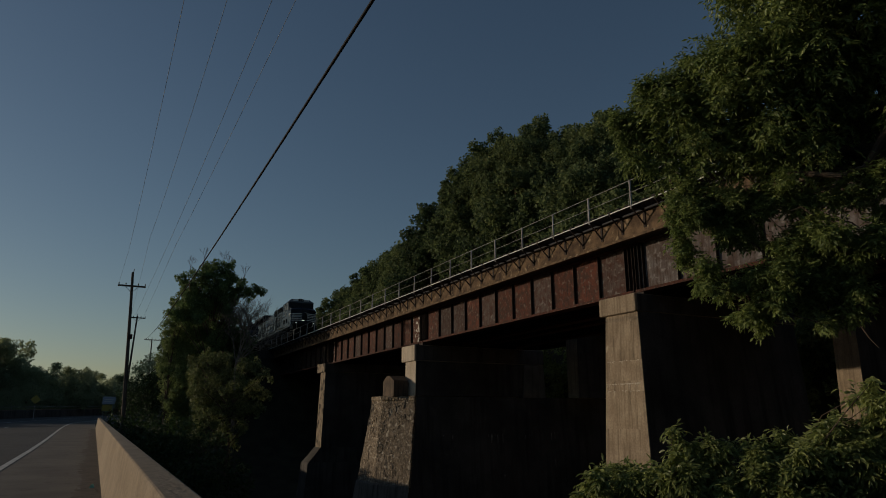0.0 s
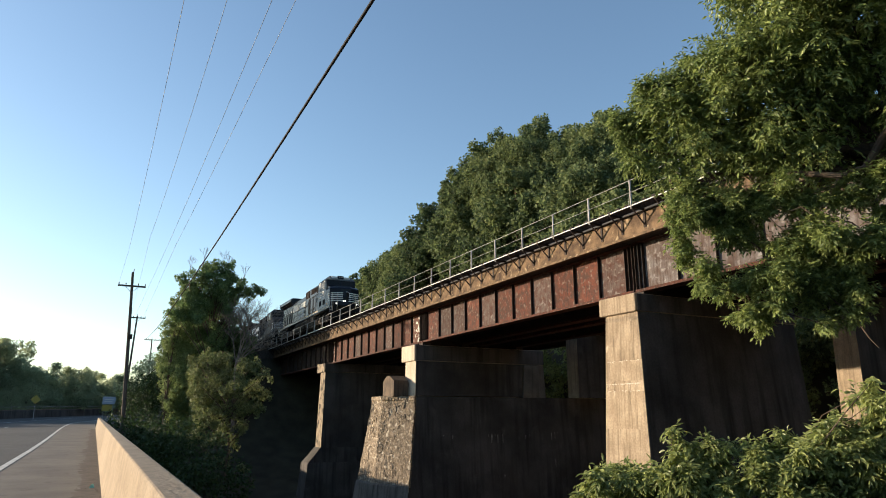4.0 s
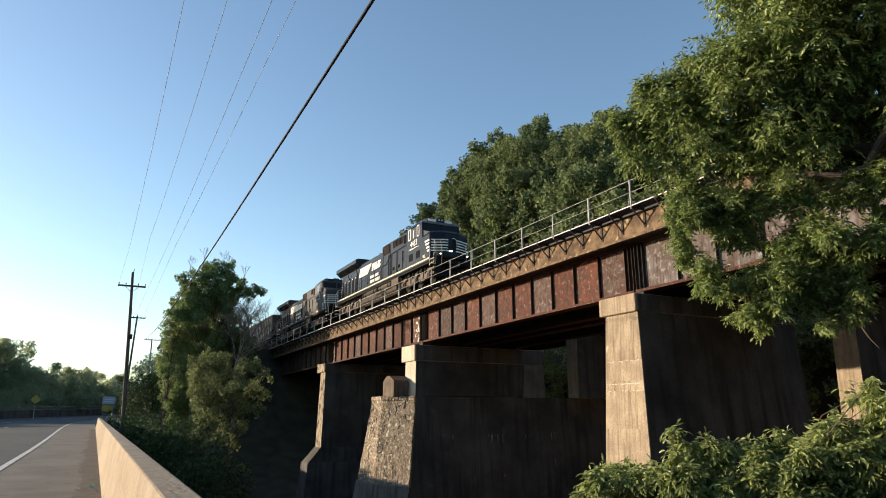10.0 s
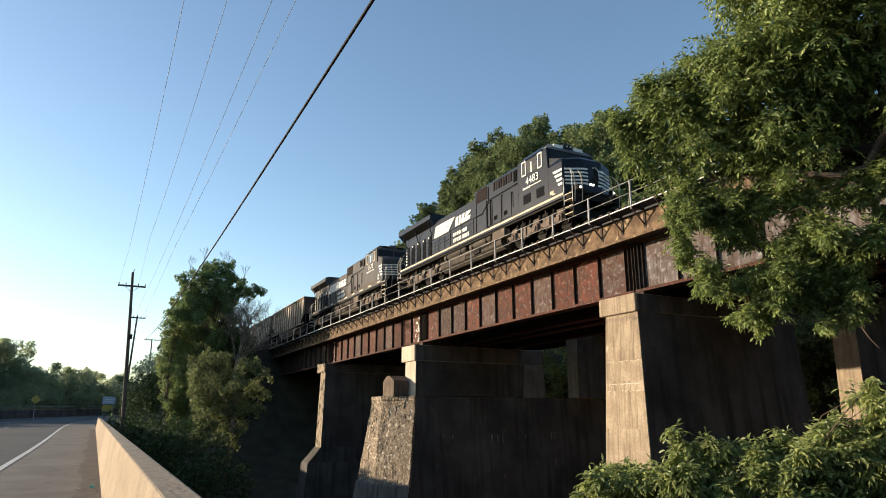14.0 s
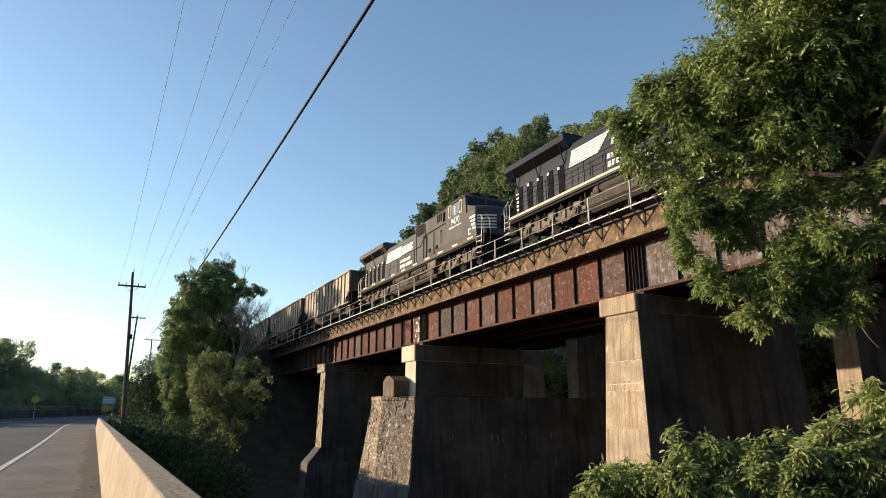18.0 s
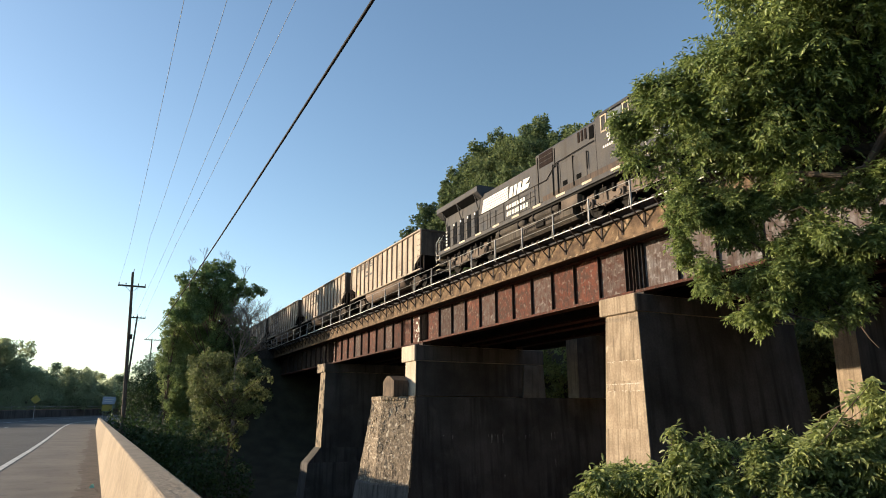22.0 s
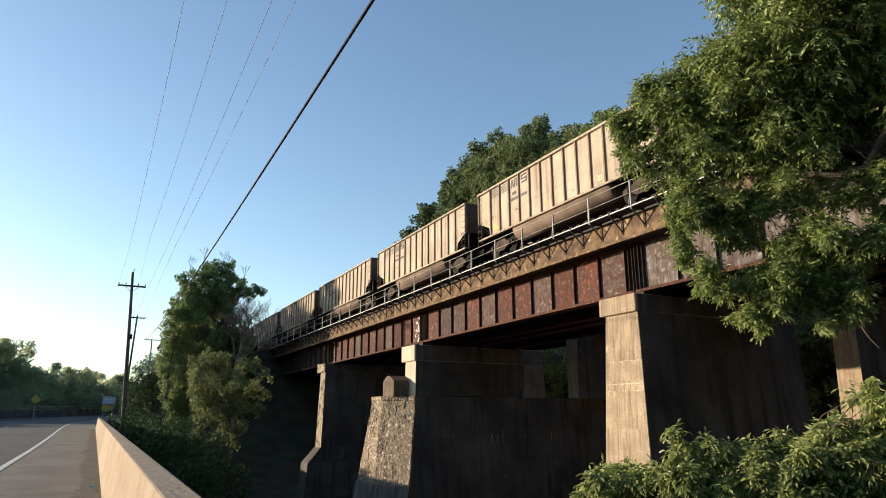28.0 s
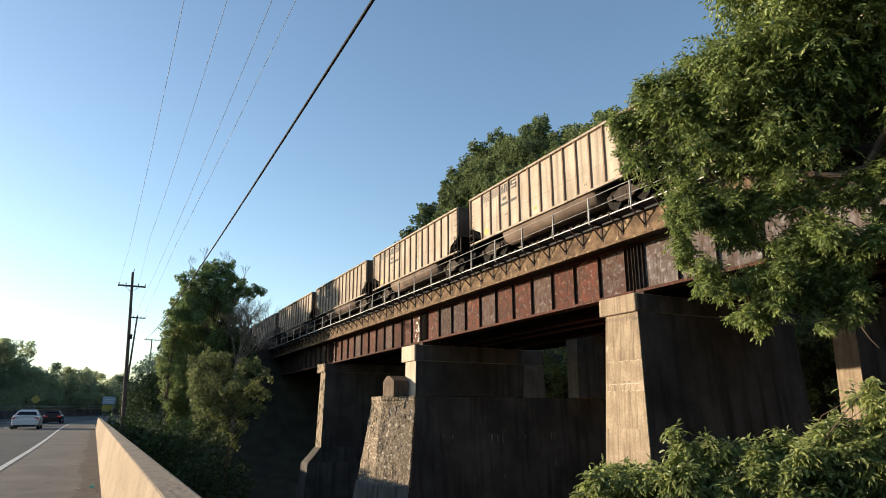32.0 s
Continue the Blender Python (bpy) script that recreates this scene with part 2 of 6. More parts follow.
LEAF_HILL = leaf_material("woodland_leaf", (0.20, 0.245, 0.10), (0.045, 0.075, 0.036), 0.42, 0.7, vary=0.9)
# far leaves made paler: distance haze is put into their colour
LEAF_FAR = leaf_material("hazed_pale_leaf", (0.40, 0.45, 0.27), (0.25, 0.30, 0.175), 0.58, 0.7, vary=0.6)
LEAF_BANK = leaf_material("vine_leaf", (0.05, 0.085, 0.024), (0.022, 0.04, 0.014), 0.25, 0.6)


# ---- mesh building ----
class Solid:
    """Collects vertices and faces of one part."""
    def __init__(self):
        self.v, self.f = [], []

    def add(self, verts, faces):
        k = len(self.v)
        self.v += [tuple(p) for p in verts]
        self.f += [tuple(i + k for i in f) for f in faces]
        return self

    def box(self, x0, x1, y0, y1, z0, z1):
        return self.add([(x, y, z) for z in (z0, z1) for x, y in ((x0, y0), (x1, y0), (x1, y1), (x0, y1))],
                        [(3, 2, 1, 0), (4, 5, 6, 7), (0, 1, 5, 4), (1, 2, 6, 5), (2, 3, 7, 6), (3, 0, 4, 7)])

    def cbox(self, x0, x1, y0, y1, z0, z1, c=0.02):
        """A box with chamfered upright and level edges."""
        rings = []
        for z, d in ((z0, c), (z0 + c, 0), (z1 - c, 0), (z1, c)):
            a, b, e, g = x0 + d, x1 - d, y0 + d, y1 - d
            rings.append([(a + c, e, z), (b - c, e, z), (b, e + c, z), (b, g - c, z), (b - c, g, z), (a + c, g, z), (a, g - c, z), (a, e + c, z)])
        return self.loft(rings)

    def loft(self, rings, cap=True):
        n = len(rings[0])
        faces = [(i * n + j, i * n + (j + 1) % n, (i + 1) * n + (j + 1) % n, (i + 1) * n + j)
                 for i in range(len(rings) - 1) for j in range(n)]
        if cap:
            faces += [tuple(reversed(range(n))), tuple(range((len(rings) - 1) * n, len(rings) * n))]
        return self.add([p for r in rings for p in r], faces)

    def along_y(self, profile, y0, y1):
        return self.loft([[(x, y, z) for x, z in profile] for y in (y0, y1)])

    def along_x(self, profile, x0, x1):
        return self.loft([[(x, y, z) for y, z in profile] for x in (x0, x1)])

    def rod(self, p, q, r, n=8, r2=None):
        p, q = Vector(p), Vector(q)
        d = (q - p).normalized()
        a = d.orthogonal().normalized()
        b = d.cross(a)
        ring = lambda c, s: [c + (a * math.cos(k * math.tau / n) + b * math.sin(k * math.tau / n)) * s for k in range(n)]
        return self.loft([ring(p, r), ring(q, r if r2 is None else r2)])

    def path(self, pts, r, n=6, r2=None):
        for i, (p, q) in enumerate(zip(pts, pts[1:])):
            e = r2 if r2 is not None else r
            k = len(pts) - 1
            self.rod(p, q, r + (e - r) * i / k, n, r + (e - r) * (i + 1) / k)
        return self

    def data(self, name, mat, smooth=False):
        me = bpy.data.meshes.new(name)
        me.from_pydata(self.v, [], self.f)
        bm = bmesh.new()
        bm.from_mesh(me)
        bmesh.ops.recalc_face_normals(bm, faces=bm.faces)
        bm.to_mesh(me)
        bm.free()
        if smooth:
            me.polygons.foreach_set("use_smooth", [True] * len(me.polygons))
            me.set_sharp_from_angle(angle=radians(40))
        me.materials.append(mat)
        return me


def part(name, solid, mat, parent, label="", smooth=False, m=None):
    """One mesh object under a thing or a part. solid: a Solid or ready mesh data."""
    ob = new(name, solid.data(name, mat, smooth) if isinstance(solid, Solid) else solid)
    ob.parent = parent
    if m is not None:
        ob.matrix_basis = m
    return tagged(ob, label)


def thing(name, label, category, m=None, group="", kind=""):
    ob = new(name)
    ob.empty_display_size = 0.3
    if m is not None:
        ob.matrix_basis = m
    return tagged(ob, label, category, group, kind)


def single(name, solid, mat, label, category="", kind="", group="", smooth=False):
    return tagged(new(name, solid.data(name, mat, smooth)), label, category, group, kind)


def smoothstep(a, b, x):
    t = np.clip((x - a) / (b - a), 0, 1)
    return t * t * (3 - 2 * t)


# ---- ground ----
def hill_top(y):
    """Height of the tree tops on the slope behind the bridge."""
    return np.interp(y, [-60, 30, 48, 53, 58, 63, 69, 74, 81, 85, 89, 92, 97, 107, 124, 139, 148, 190, 260],
                     [16, 21.0, 27.4, 32.4, 34.9, 35.7, 38.0, 39.7, 40.3, 39.4, 38.0, 31.8, 32.4, 33.2, 30.6, 30.2, 26.5, 16.5, 8])


def rise(y):
    """The road and its verges climb a little beyond the bridge."""
    return 0.8 * smoothstep(95, 185, y)


def ground_z(x, y):
    x, y = np.asarray(x, float), np.asarray(y, float)
    deep = 3.5 + 2.5 * smoothstep(8, 22, y)
    z = -0.12 - deep * smoothstep(0.7, 5.0, x) * (1 - smoothstep(60, 80, y))
    bank = smoothstep(72, 84, y) * smoothstep(11, 17, x)
    z = z + bank * (8.9 - 0.0078 * y + 0.12)
    top = (hill_top(y) - 13) * smoothstep(36, 49, x) + 0.35 * np.clip(x - 46, 0, 40) * smoothstep(20, 60, y)
    z = np.maximum(z, np.where(x > 31, z * 0 - 6 + (top + 6) * smoothstep(35, 47, x), -99))
    far = smoothstep(150, 190, np.hypot(x, y - 40))
    return z * (1 - far) - 0.12 * far + rise(y) * (1 - smoothstep(8, 14, x) * (1 - far))


xs = np.concatenate([[-2500, -1000, -400, -200], np.arange(-120, -9, 10), np.arange(-4, 61, 1.5), np.arange(64, 131, 6), [200, 400, 1000, 2500]])
ys = np.concatenate([[-2500, -1000, -400, -150], np.arange(-80, -9, 8), np.arange(-6, 131, 2.5), np.arange(136, 261, 8), [400, 1000, 2500]])
gx, gy = np.meshgrid(xs, ys)
gz = ground_z(gx, gy)
for i in range(gz.shape[0]):
    for j in range(gz.shape[1]):
        if gx[i, j] > 1.5 and abs(gx[i, j]) < 130:
            gz[i, j] += 0.3 * noise.noise((gx[i, j] * 0.3, gy[i, j] * 0.3, 0))
land = Solid()
w = len(xs)
land.add(np.stack([gx, gy, gz], -1).reshape(-1, 3).tolist(),
         [(i * w + j, i * w + j + 1, (i + 1) * w + j + 1, (i + 1) * w + j) for i in range(len(ys) - 1) for j in range(w - 1)])
single("ground", land, SOIL, "dark leafy ground falling into a wooded ravine", "ground", "structure", smooth=True)


# ---- road ----
def bend(y):
    """Sideways shift of the road, which turns right after the road bridge."""
    return 0.0030 * max(0, y - 85) ** 2


def slope_of(y):
    return 0.0060 * max(0, y - 85)


def strip(x0, x1, z, stations):
    s = Solid()
    pts = []
    for y in stations:
        n = Vector((1, -slope_of(y), 0)).normalized()
        a, b = (x(y) if callable(x) else x for x in (x0, x1))
        h = z + float(rise(y))
        pts += [(bend(y) + n.x * a, y + n.y * a, h), (bend(y) + n.x * b, y + n.y * b, h)]
    return s.add(pts, [(2 * i, 2 * i + 1, 2 * i + 3, 2 * i + 2) for i in range(len(stations) - 1)])


def flare(off):
    """An offset that moves outward along the bridge, where the shoulder widens."""
    return lambda y: off - 0.62 * float(smoothstep(20, 78, y))


STATIONS = [-900, -300, -100, -30, 0, 10, 20, 26, 32, 38, 44, 50, 56, 62] + [68 + 6 * i for i in range(24)]
road = single("road", strip(-19.0, -1.60, 0.0, STATIONS), ASPHALT, "grey asphalt highway curving right beyond the bridge", "road", "structure")
part("shoulder", strip(flare(-1.60), 0.24, 0.004, STATIONS), SHOULDER, road, "worn concrete shoulder with grit at the barrier foot")
part("edge_line", strip(flare(-1.80), flare(-1.66), 0.006, STATIONS), LINE, road, "white edge line")
for k in range(6):
    part("lane_dash", strip(-6.6, -6.48, 0.006, [k * 12 + 8, k * 12 + 11.5]), LINE, road, "white lane dash")
part("centre_line", strip(-10.6, -10.45, 0.006, STATIONS), LINE, road)

barrier = thing("bridge_parapet", "sunlit tan concrete jersey barrier along the road's edge", "barrier", kind="structure")
PROFILE = [(0.232, -0.3), (0.232, 0.07), (0.25, 0.10), (0.295, 0.40), (0.332, 0.795), (0.338, 0.81), (0.35, 0.815), (0.50, 0.815), (0.515, 0.808), (0.525, 0.79), (0.525, -0.3)]
grit = Solid()
rng = random.Random(3)
for k in range(240):
    y = 2.0 + k * 0.235
    a = -0.02 - 0.22 * rng.random() * (0.5 + 0.5 * math.sin(k * 0.21)) - 0.05
    grit.add([(a, y, 0.0075), (0.24, y, 0.008), (0.24, y + 0.234, 0.008), (a + rng.uniform(-0.03, 0.03), y + 0.234, 0.0075)], [(0, 1, 2, 3)])
for k in range(420):
    x, y, h = 0.2 - abs(rng.gauss(0, 0.13)), rng.uniform(6, 45), rng.uniform(0.003, 0.008)
    grit.box(x, x + h * 1.6, y, y + h * 1.6, 0.008, 0.008 + h)
tagged(part("road_grit", grit, GRIT, road, "brown grit and crumbs along the barrier foot"), kind="stuff")
y = -40.0
while y < 58:
    part("barrier_section", Solid().along_y(PROFILE, y, y + 6.09), BARRIER, barrier)
    y += 6.1
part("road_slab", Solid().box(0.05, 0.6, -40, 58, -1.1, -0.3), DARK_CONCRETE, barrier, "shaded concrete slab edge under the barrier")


# ---- railway bridge ----
GRADE = -0.447                        # degrees: the track falls away from the eye
bridge = thing("railway_bridge", "long rusty steel girder railway bridge with side walkway", "railway bridge", pose(0, 0, 0, GRADE, 0, 0), kind="structure")
JOINTS = [-20.3, 0.0, 20.28, 40.65, 61.0, 81.4]


def girder(y0, y1, x, first, step, panel_mats, near):
    """One plate girder: webs between upright stiffeners, flanges, end stiffeners."""
    g = part("girder", Solid().box(x - 0.30, x + 0.30, y0 + 0.04, y1 - 0.04, 6.11, 6.15).box(x - 0.30, x + 0.30, y0 + 0.04, y1 - 0.04, 8.15, 8.19)
             .box(x - 0.14, x - 0.015, y0 + 0.05, y1 - 0.05, 6.15, 6.27), RUST, bridge, "rusted red plate girder with upright stiffeners")
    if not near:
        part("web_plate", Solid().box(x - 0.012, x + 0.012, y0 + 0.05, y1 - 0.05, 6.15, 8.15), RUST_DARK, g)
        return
    cuts, y = [y0 + 0.55], first
    while y < y1 - 0.7:
        if y > y0 + 0.9:
            cuts.append(y)
        y += step
    cuts.append(y1 - 0.55)
    edges = [y0 + 0.05] + cuts + [y1 - 0.05]
    for i, (a, b) in enumerate(zip(edges, edges[1:])):
        part("web_panel", Solid().box(x - 0.014, x + 0.012, a + 0.003, b - 0.003, 6.15, 8.15), panel_mats[i % len(panel_mats)], g)
    stiff = Solid().box(x - 0.15, x - 0.014, -0.05, -0.035, 6.27, 8.15).box(x - 0.03, x - 0.014, -0.035, 0.05, 6.27, 8.15).data("stiffener", RUST_DARK)
    for yy in cuts[1:-1] + [y0 + 0.08, y0 + 0.30, y0 + 0.52, y1 - 0.08, y1 - 0.30, y1 - 0.52]:
        part("stiffener", stiff, None, g, m=pose(0, yy, 0))


R, P, G = RUST, PEELED, RUST_GREY
girder(-20.3, 0.0, 19.4, -18.5, 1.85, [R], True)
girder(0.0, 20.28, 19.4, 1.3, 1.85, [P], True)
girder(20.28, 40.65, 19.4, 22.5, 1.753, [R, G, R, R, G, R, R, G, R, G, G, R, FLAKED], True)
girder(40.65, 61.0, 19.4, 42.6, 1.70, [FLAKED, FLAKED, R, R, G, R, R, R, G, R, R, R], True)
# far span is coloured darker, in part for the trees' shade on it
girder(61.0, 81.4, 19.4, 62.6, 1.70, [DARK_FLAKED], True)
for a, b in zip(JOINTS, JOINTS[1:]):
    for x in (22.4, 23.9, 26.8):
        girder(a, b, x, 0, 0, [R], False)
    n = 6
    braces = [(19.4, 22.4), (23.9, 26.8)]
    for i in range(n):
        y = a + 1.5 + (b - a - 3) * i / (n - 1)
        for u, v in braces:
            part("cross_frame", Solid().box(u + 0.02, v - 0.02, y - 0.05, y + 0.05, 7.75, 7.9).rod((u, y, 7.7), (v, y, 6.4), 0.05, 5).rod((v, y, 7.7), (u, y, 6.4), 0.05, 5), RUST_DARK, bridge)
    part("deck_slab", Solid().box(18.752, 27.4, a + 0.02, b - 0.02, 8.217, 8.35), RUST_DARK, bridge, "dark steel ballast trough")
    # fascia: deep orange beam that carries the walkway brackets
    f = part("fascia_beam", Solid().along_y([(18.6, 8.22), (18.75, 8.22), (18.75, 9.12), (18.6, 9.12)], a + 0.01, b - 0.01), RUST_ORANGE, bridge, "sunlit orange rusty edge beam")
    part("bottom_angle", Solid().box(18.50, 18.598, a + 0.01, b - 0.01, 8.20, 8.30), RUST_ORANGE, f)
    part("top_angle", Solid().box(18.50, 18.75, a + 0.01, b - 0.01, 9.124, 9.16), RUST_DARK, f)
    part("trough_wall", Solid().box(27.3, 27.4, a, b, 8.35, 9.6), RUST_DARK, bridge)
    part("track_bed", Solid().along_y([(18.76, 8.352), (27.29, 8.352), (27.29, 9.5), (26.9, 9.95), (19.7, 9.95), (18.76, 9.3)], a, b), BALLAST, bridge, "grey crushed stone track bed")

POST_STEP, POST0 = 2.554, 18.73 - 2.554 * 12
WALK_Z = 9.28
post = Solid().box(-0.03, -0.008, -0.028, 0.028, -0.12, 1.07).box(-0.008, 0.03, -0.028, -0.018, -0.12, 1.07).rod((-0.02, 0.03, 0.50), (-0.02, 0.13, -0.02), 0.012, 5).data("handrail_post", GALV)
arm = Solid().box(0.0, 0.68, -0.03, 0.03, -0.10, -0.02).rod((0.03, 0, -0.08), (0.66, 0, -0.70), 0.032, 6).rod((0.34, 0, -0.38), (0.66, 0, -0.12), 0.022, 5).box(0.635, 0.665, -0.06, 0.06, -0.80, -0.02).data("bracket", RUST_DARK)
edge = Solid().box(-0.01, 0.03, 0.05, 1.227, -0.022, 0.014).data("edge_angle", WALK_EDGE)
grate = Solid()
for k in range(6):
    grate.box(0.06 + k * 0.1, 0.12 + k * 0.1, 0.01, 1.267, -0.018, 0.012)
grate = grate.data("walkway_plank", RUST_DARK)
for i in range(40):
    y = POST0 + i * POST_STEP
    if y > 81:
        break
    for h in (0, 0.5):
        yy = y + h * POST_STEP
        part("bracket", arm, None, bridge, m=pose(17.93, yy, WALK_Z))
        part("edge_angle", edge, None, bridge, m=pose(17.93, yy, WALK_Z))
        part("walkway_grating", grate, None, bridge, m=pose(17.93, yy, WALK_Z))
    part("handrail_post", post, None, bridge, m=pose(17.95, y, WALK_Z))
    for z, r in ((1.05, 0.015), (0.55, 0.012)):
        part("handrail", Solid().rod((17.95, y, WALK_Z + z), (17.95, y + POST_STEP, WALK_Z + z), r, 6), GALV, bridge)
RAIL = 10.36
for c in (21.0, 25.0):
    for s in (-0.7175, 0.7175):
        x = c + s
        part("rail", Solid().along_y([(x - 0.07, RAIL - 0.17), (x + 0.07, RAIL - 0.17), (x + 0.07, RAIL - 0.15), (x + 0.012, RAIL - 0.13), (x + 0.012, RAIL - 0.04),
             (x + 0.036, RAIL - 0.03), (x + 0.036, RAIL), (x - 0.036, RAIL), (x - 0.036, RAIL - 0.03), (x - 0.012, RAIL - 0.04), (x - 0.012, RAIL - 0.13), (x - 0.07, RAIL - 0.15)], -60, 300), STEEL, bridge)
    ties = Solid()
    for k in range(-30, 180):
        ties.box(c - 1.3, c + 1.3, k * 0.55 - 0.11, k * 0.55 + 0.11, RAIL - 0.35, RAIL - 0.172)
    tagged(part("sleepers", ties, TIE, bridge), kind="stuff")
part("embankment_top", Solid().along_y([(14.5, 8.0), (29, 8.0), (27.3, 9.95), (19.0, 9.95)], 81.5, 300), BALLAST, bridge, "grey stone track bed on the bank")


# ---- piers ----
def pier(y0, y1, batter, cap0, cap1, cap_z, top, bottom, near=0.5, far=1.0, x0=18.5, x1=28.6, mat=CONCRETE, label="sunlit tan concrete bridge pier with a cap"):
    p = thing("bridge_pier", label, "bridge pier", kind="structure")
    ring = lambda z, d: [(x0 - d, y0 - d * near, z), (x1, y0 - d * near, z), (x1, y1 + d * far, z), (x0 - d, y1 + d * far, z)]
    lifts = [bottom] + [z for z in (-3.0, 0.6, 2.02, 2.42, 3.2) if bottom + 0.5 < z < cap_z - 0.5] + [cap_z]
    for a, b in zip(lifts, lifts[1:]):
        da, db = batter * (cap_z - a) / 6, batter * (cap_z - b) / 6
        part("concrete_lift", Solid().loft([ring(a + 0.002, da), ring(b - 0.006, db), ring(b, db - 0.006)]), mat, p)
    d = batter * (cap_z - bottom) / 6
    # thin dark sheet over the pier's near side: paints the shade there
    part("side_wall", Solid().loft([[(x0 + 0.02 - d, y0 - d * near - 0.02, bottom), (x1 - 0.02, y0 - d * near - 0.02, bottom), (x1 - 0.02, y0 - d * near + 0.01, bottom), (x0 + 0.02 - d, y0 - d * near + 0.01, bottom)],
         [(x0 + 0.02, y0 - 0.02, cap_z - 0.01), (x1 - 0.02, y0 - 0.02, cap_z - 0.01), (x1 - 0.02, y0 + 0.01, cap_z - 0.01), (x0 + 0.02, y0 + 0.01, cap_z - 0.01)]]), DARK_CONCRETE, p, "thin side sheet carrying painted shade under the tracks")
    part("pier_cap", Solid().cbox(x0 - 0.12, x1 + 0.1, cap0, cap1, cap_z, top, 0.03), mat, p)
    # the same painted shade on the cap's near face
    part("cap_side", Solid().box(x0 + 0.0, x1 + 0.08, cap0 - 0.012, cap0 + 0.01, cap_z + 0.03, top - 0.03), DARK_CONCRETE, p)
    for x in (19.4, 22.4, 23.9, 26.8):
        for y in (cap0 + 0.55, cap1 - 0.55):
            part("bearing", Solid().box(x - 0.3, x + 0.3, y - 0.3, y + 0.3, top, 6.10 - 0.0078 * y), RUST_DARK, p)
    return p


first_pier = pier(19.46, 21.32, 0.28, 19.42, 21.58, 5.08, 5.80, -7.0, 1.6, 0.6, x1=27.8)
rng = random.Random(9)
crust = Solid()
for k in range(90):                     # lime runs along the old pour joint
    z = rng.choice((2.32, 2.32, 2.06, 3.2)) + rng.uniform(-0.02, 0.02)
    x, y = 18.5 - 0.28 * (5.08 - z) / 6, rng.uniform(19.4, 21.3)
    wd, h = rng.uniform(0.02, 0.12), rng.uniform(0.01, 0.035) if rng.random() < 0.7 else rng.uniform(0.06, 0.22)
    wd = wd if h < 0.05 else 0.018
    crust.add([(x - 0.004, y, z), (x - 0.004, y + wd, z + rng.uniform(-0.01, 0.01)), (x - 0.004 - h * 0.047, y + wd * 0.8, z - h), (x - 0.004 - h * 0.047, y + wd * 0.2, z - h)], [(0, 1, 2, 3)])
    crust.add([(x + 0.02, y, z), (x + 0.02, y + wd, z), (x - 0.004, y + wd, z), (x - 0.004, y, z)], [(0, 1, 2, 3)])
tagged(part("lime_crust", crust, LIME, first_pier, "white lime runs on the concrete"), kind="stuff")
pier(40.10, 41.75, 0.05, 40.05, 42.20, 4.55, 5.60, 2.3, mat=PALE_CONCRETE, label="pale sunlit concrete pier standing on old stonework")
# column's dull tone paints the shade it stands in
column = single("end_column", Solid().loft([[(26.9 - d, 39.9, z), (28.55 + d, 39.9, z), (28.55 + d, 40.9, z), (26.9 - d, 40.9, z)] for z, d in ((2.25, 0.14), (4.5, 0.0))]), DULL_CONCRETE, "battered concrete end column of a pier, shade in its colour", "bridge pier", "structure")
pier(59.85, 61.30, 0.15, 59.75, 62.20, 4.85, 5.65, -1.8, mat=LICHEN, label="tan concrete bridge pier blotched with black lichen")
pier(-1.0, 1.0, 0.28, -1.1, 1.1, 5.2, 5.9, -7.0)
pier(80.2, 83.0, 0.1, 80.1, 83.2, 4.9, 5.4, -1.0)
foot = thing("pier_footing", "shaded stepped concrete footing of a bridge pier", "pier footing", kind="structure")
# the footing's black stains and its shade both sit in this dark colour
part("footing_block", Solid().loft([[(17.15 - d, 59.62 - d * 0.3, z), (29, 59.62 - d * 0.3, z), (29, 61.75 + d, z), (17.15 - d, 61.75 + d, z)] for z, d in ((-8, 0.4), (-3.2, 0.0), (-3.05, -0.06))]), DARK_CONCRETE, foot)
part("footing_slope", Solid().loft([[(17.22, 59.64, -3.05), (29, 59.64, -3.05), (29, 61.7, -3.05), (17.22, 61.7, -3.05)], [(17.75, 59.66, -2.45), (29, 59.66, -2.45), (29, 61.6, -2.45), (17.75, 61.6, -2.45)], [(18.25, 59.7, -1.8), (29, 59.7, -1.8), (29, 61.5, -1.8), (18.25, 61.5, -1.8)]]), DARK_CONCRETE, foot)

stone_pier = thing("stone_pier", "old rough stone block pier with a cutwater nose", "stone pier", kind="structure")
core = lambda z, d: [(46, 39.95 - d, z), (18.5 - d * 2, 39.98 - d, z), (17.25 - d * 1.4, 42.4, z), (17.45 - d * 1.9, 44.4 + d, z), (18.6, 45.1 + d, z), (46, 45.1 + d, z)]
# core walls are coloured dark for the shade below the bridge
part("pier_core", Solid().loft([core(-7, 0.5), core(2.25, 0.0)]), DARK_CONCRETE, stone_pier, "pier wall under the bridge, painted dark for shade")
runs = Solid()
rng = random.Random(15)
for x, z, n in ((19.7, -0.17, 2), (23.5, -0.14, 4), (24.4, -0.2, 3), (27.8, -0.28, 1), (29.0, -0.1, 3), (24.9, -2.8, 1), (21.4, -0.2, 1), (26.2, -0.25, 1), (28.6, -1.9, 1)):
    for k in range(n):                   # pale lime drips under an old joint
        a, h, w = x + rng.uniform(-0.7, 0.7), rng.uniform(0.06, 0.6), rng.uniform(0.02, 0.11)
        z += rng.uniform(-0.05, 0.05)
        y = 39.95 - 0.5 * (2.25 - z) / 9.25 - 0.004
        runs.add([(a, y, z), (a + w, y, z), (a + w * 0.7, y - h * 0.054, z - h), (a + w * 0.2, y - h * 0.054, z - h)], [(0, 1, 2, 3)])
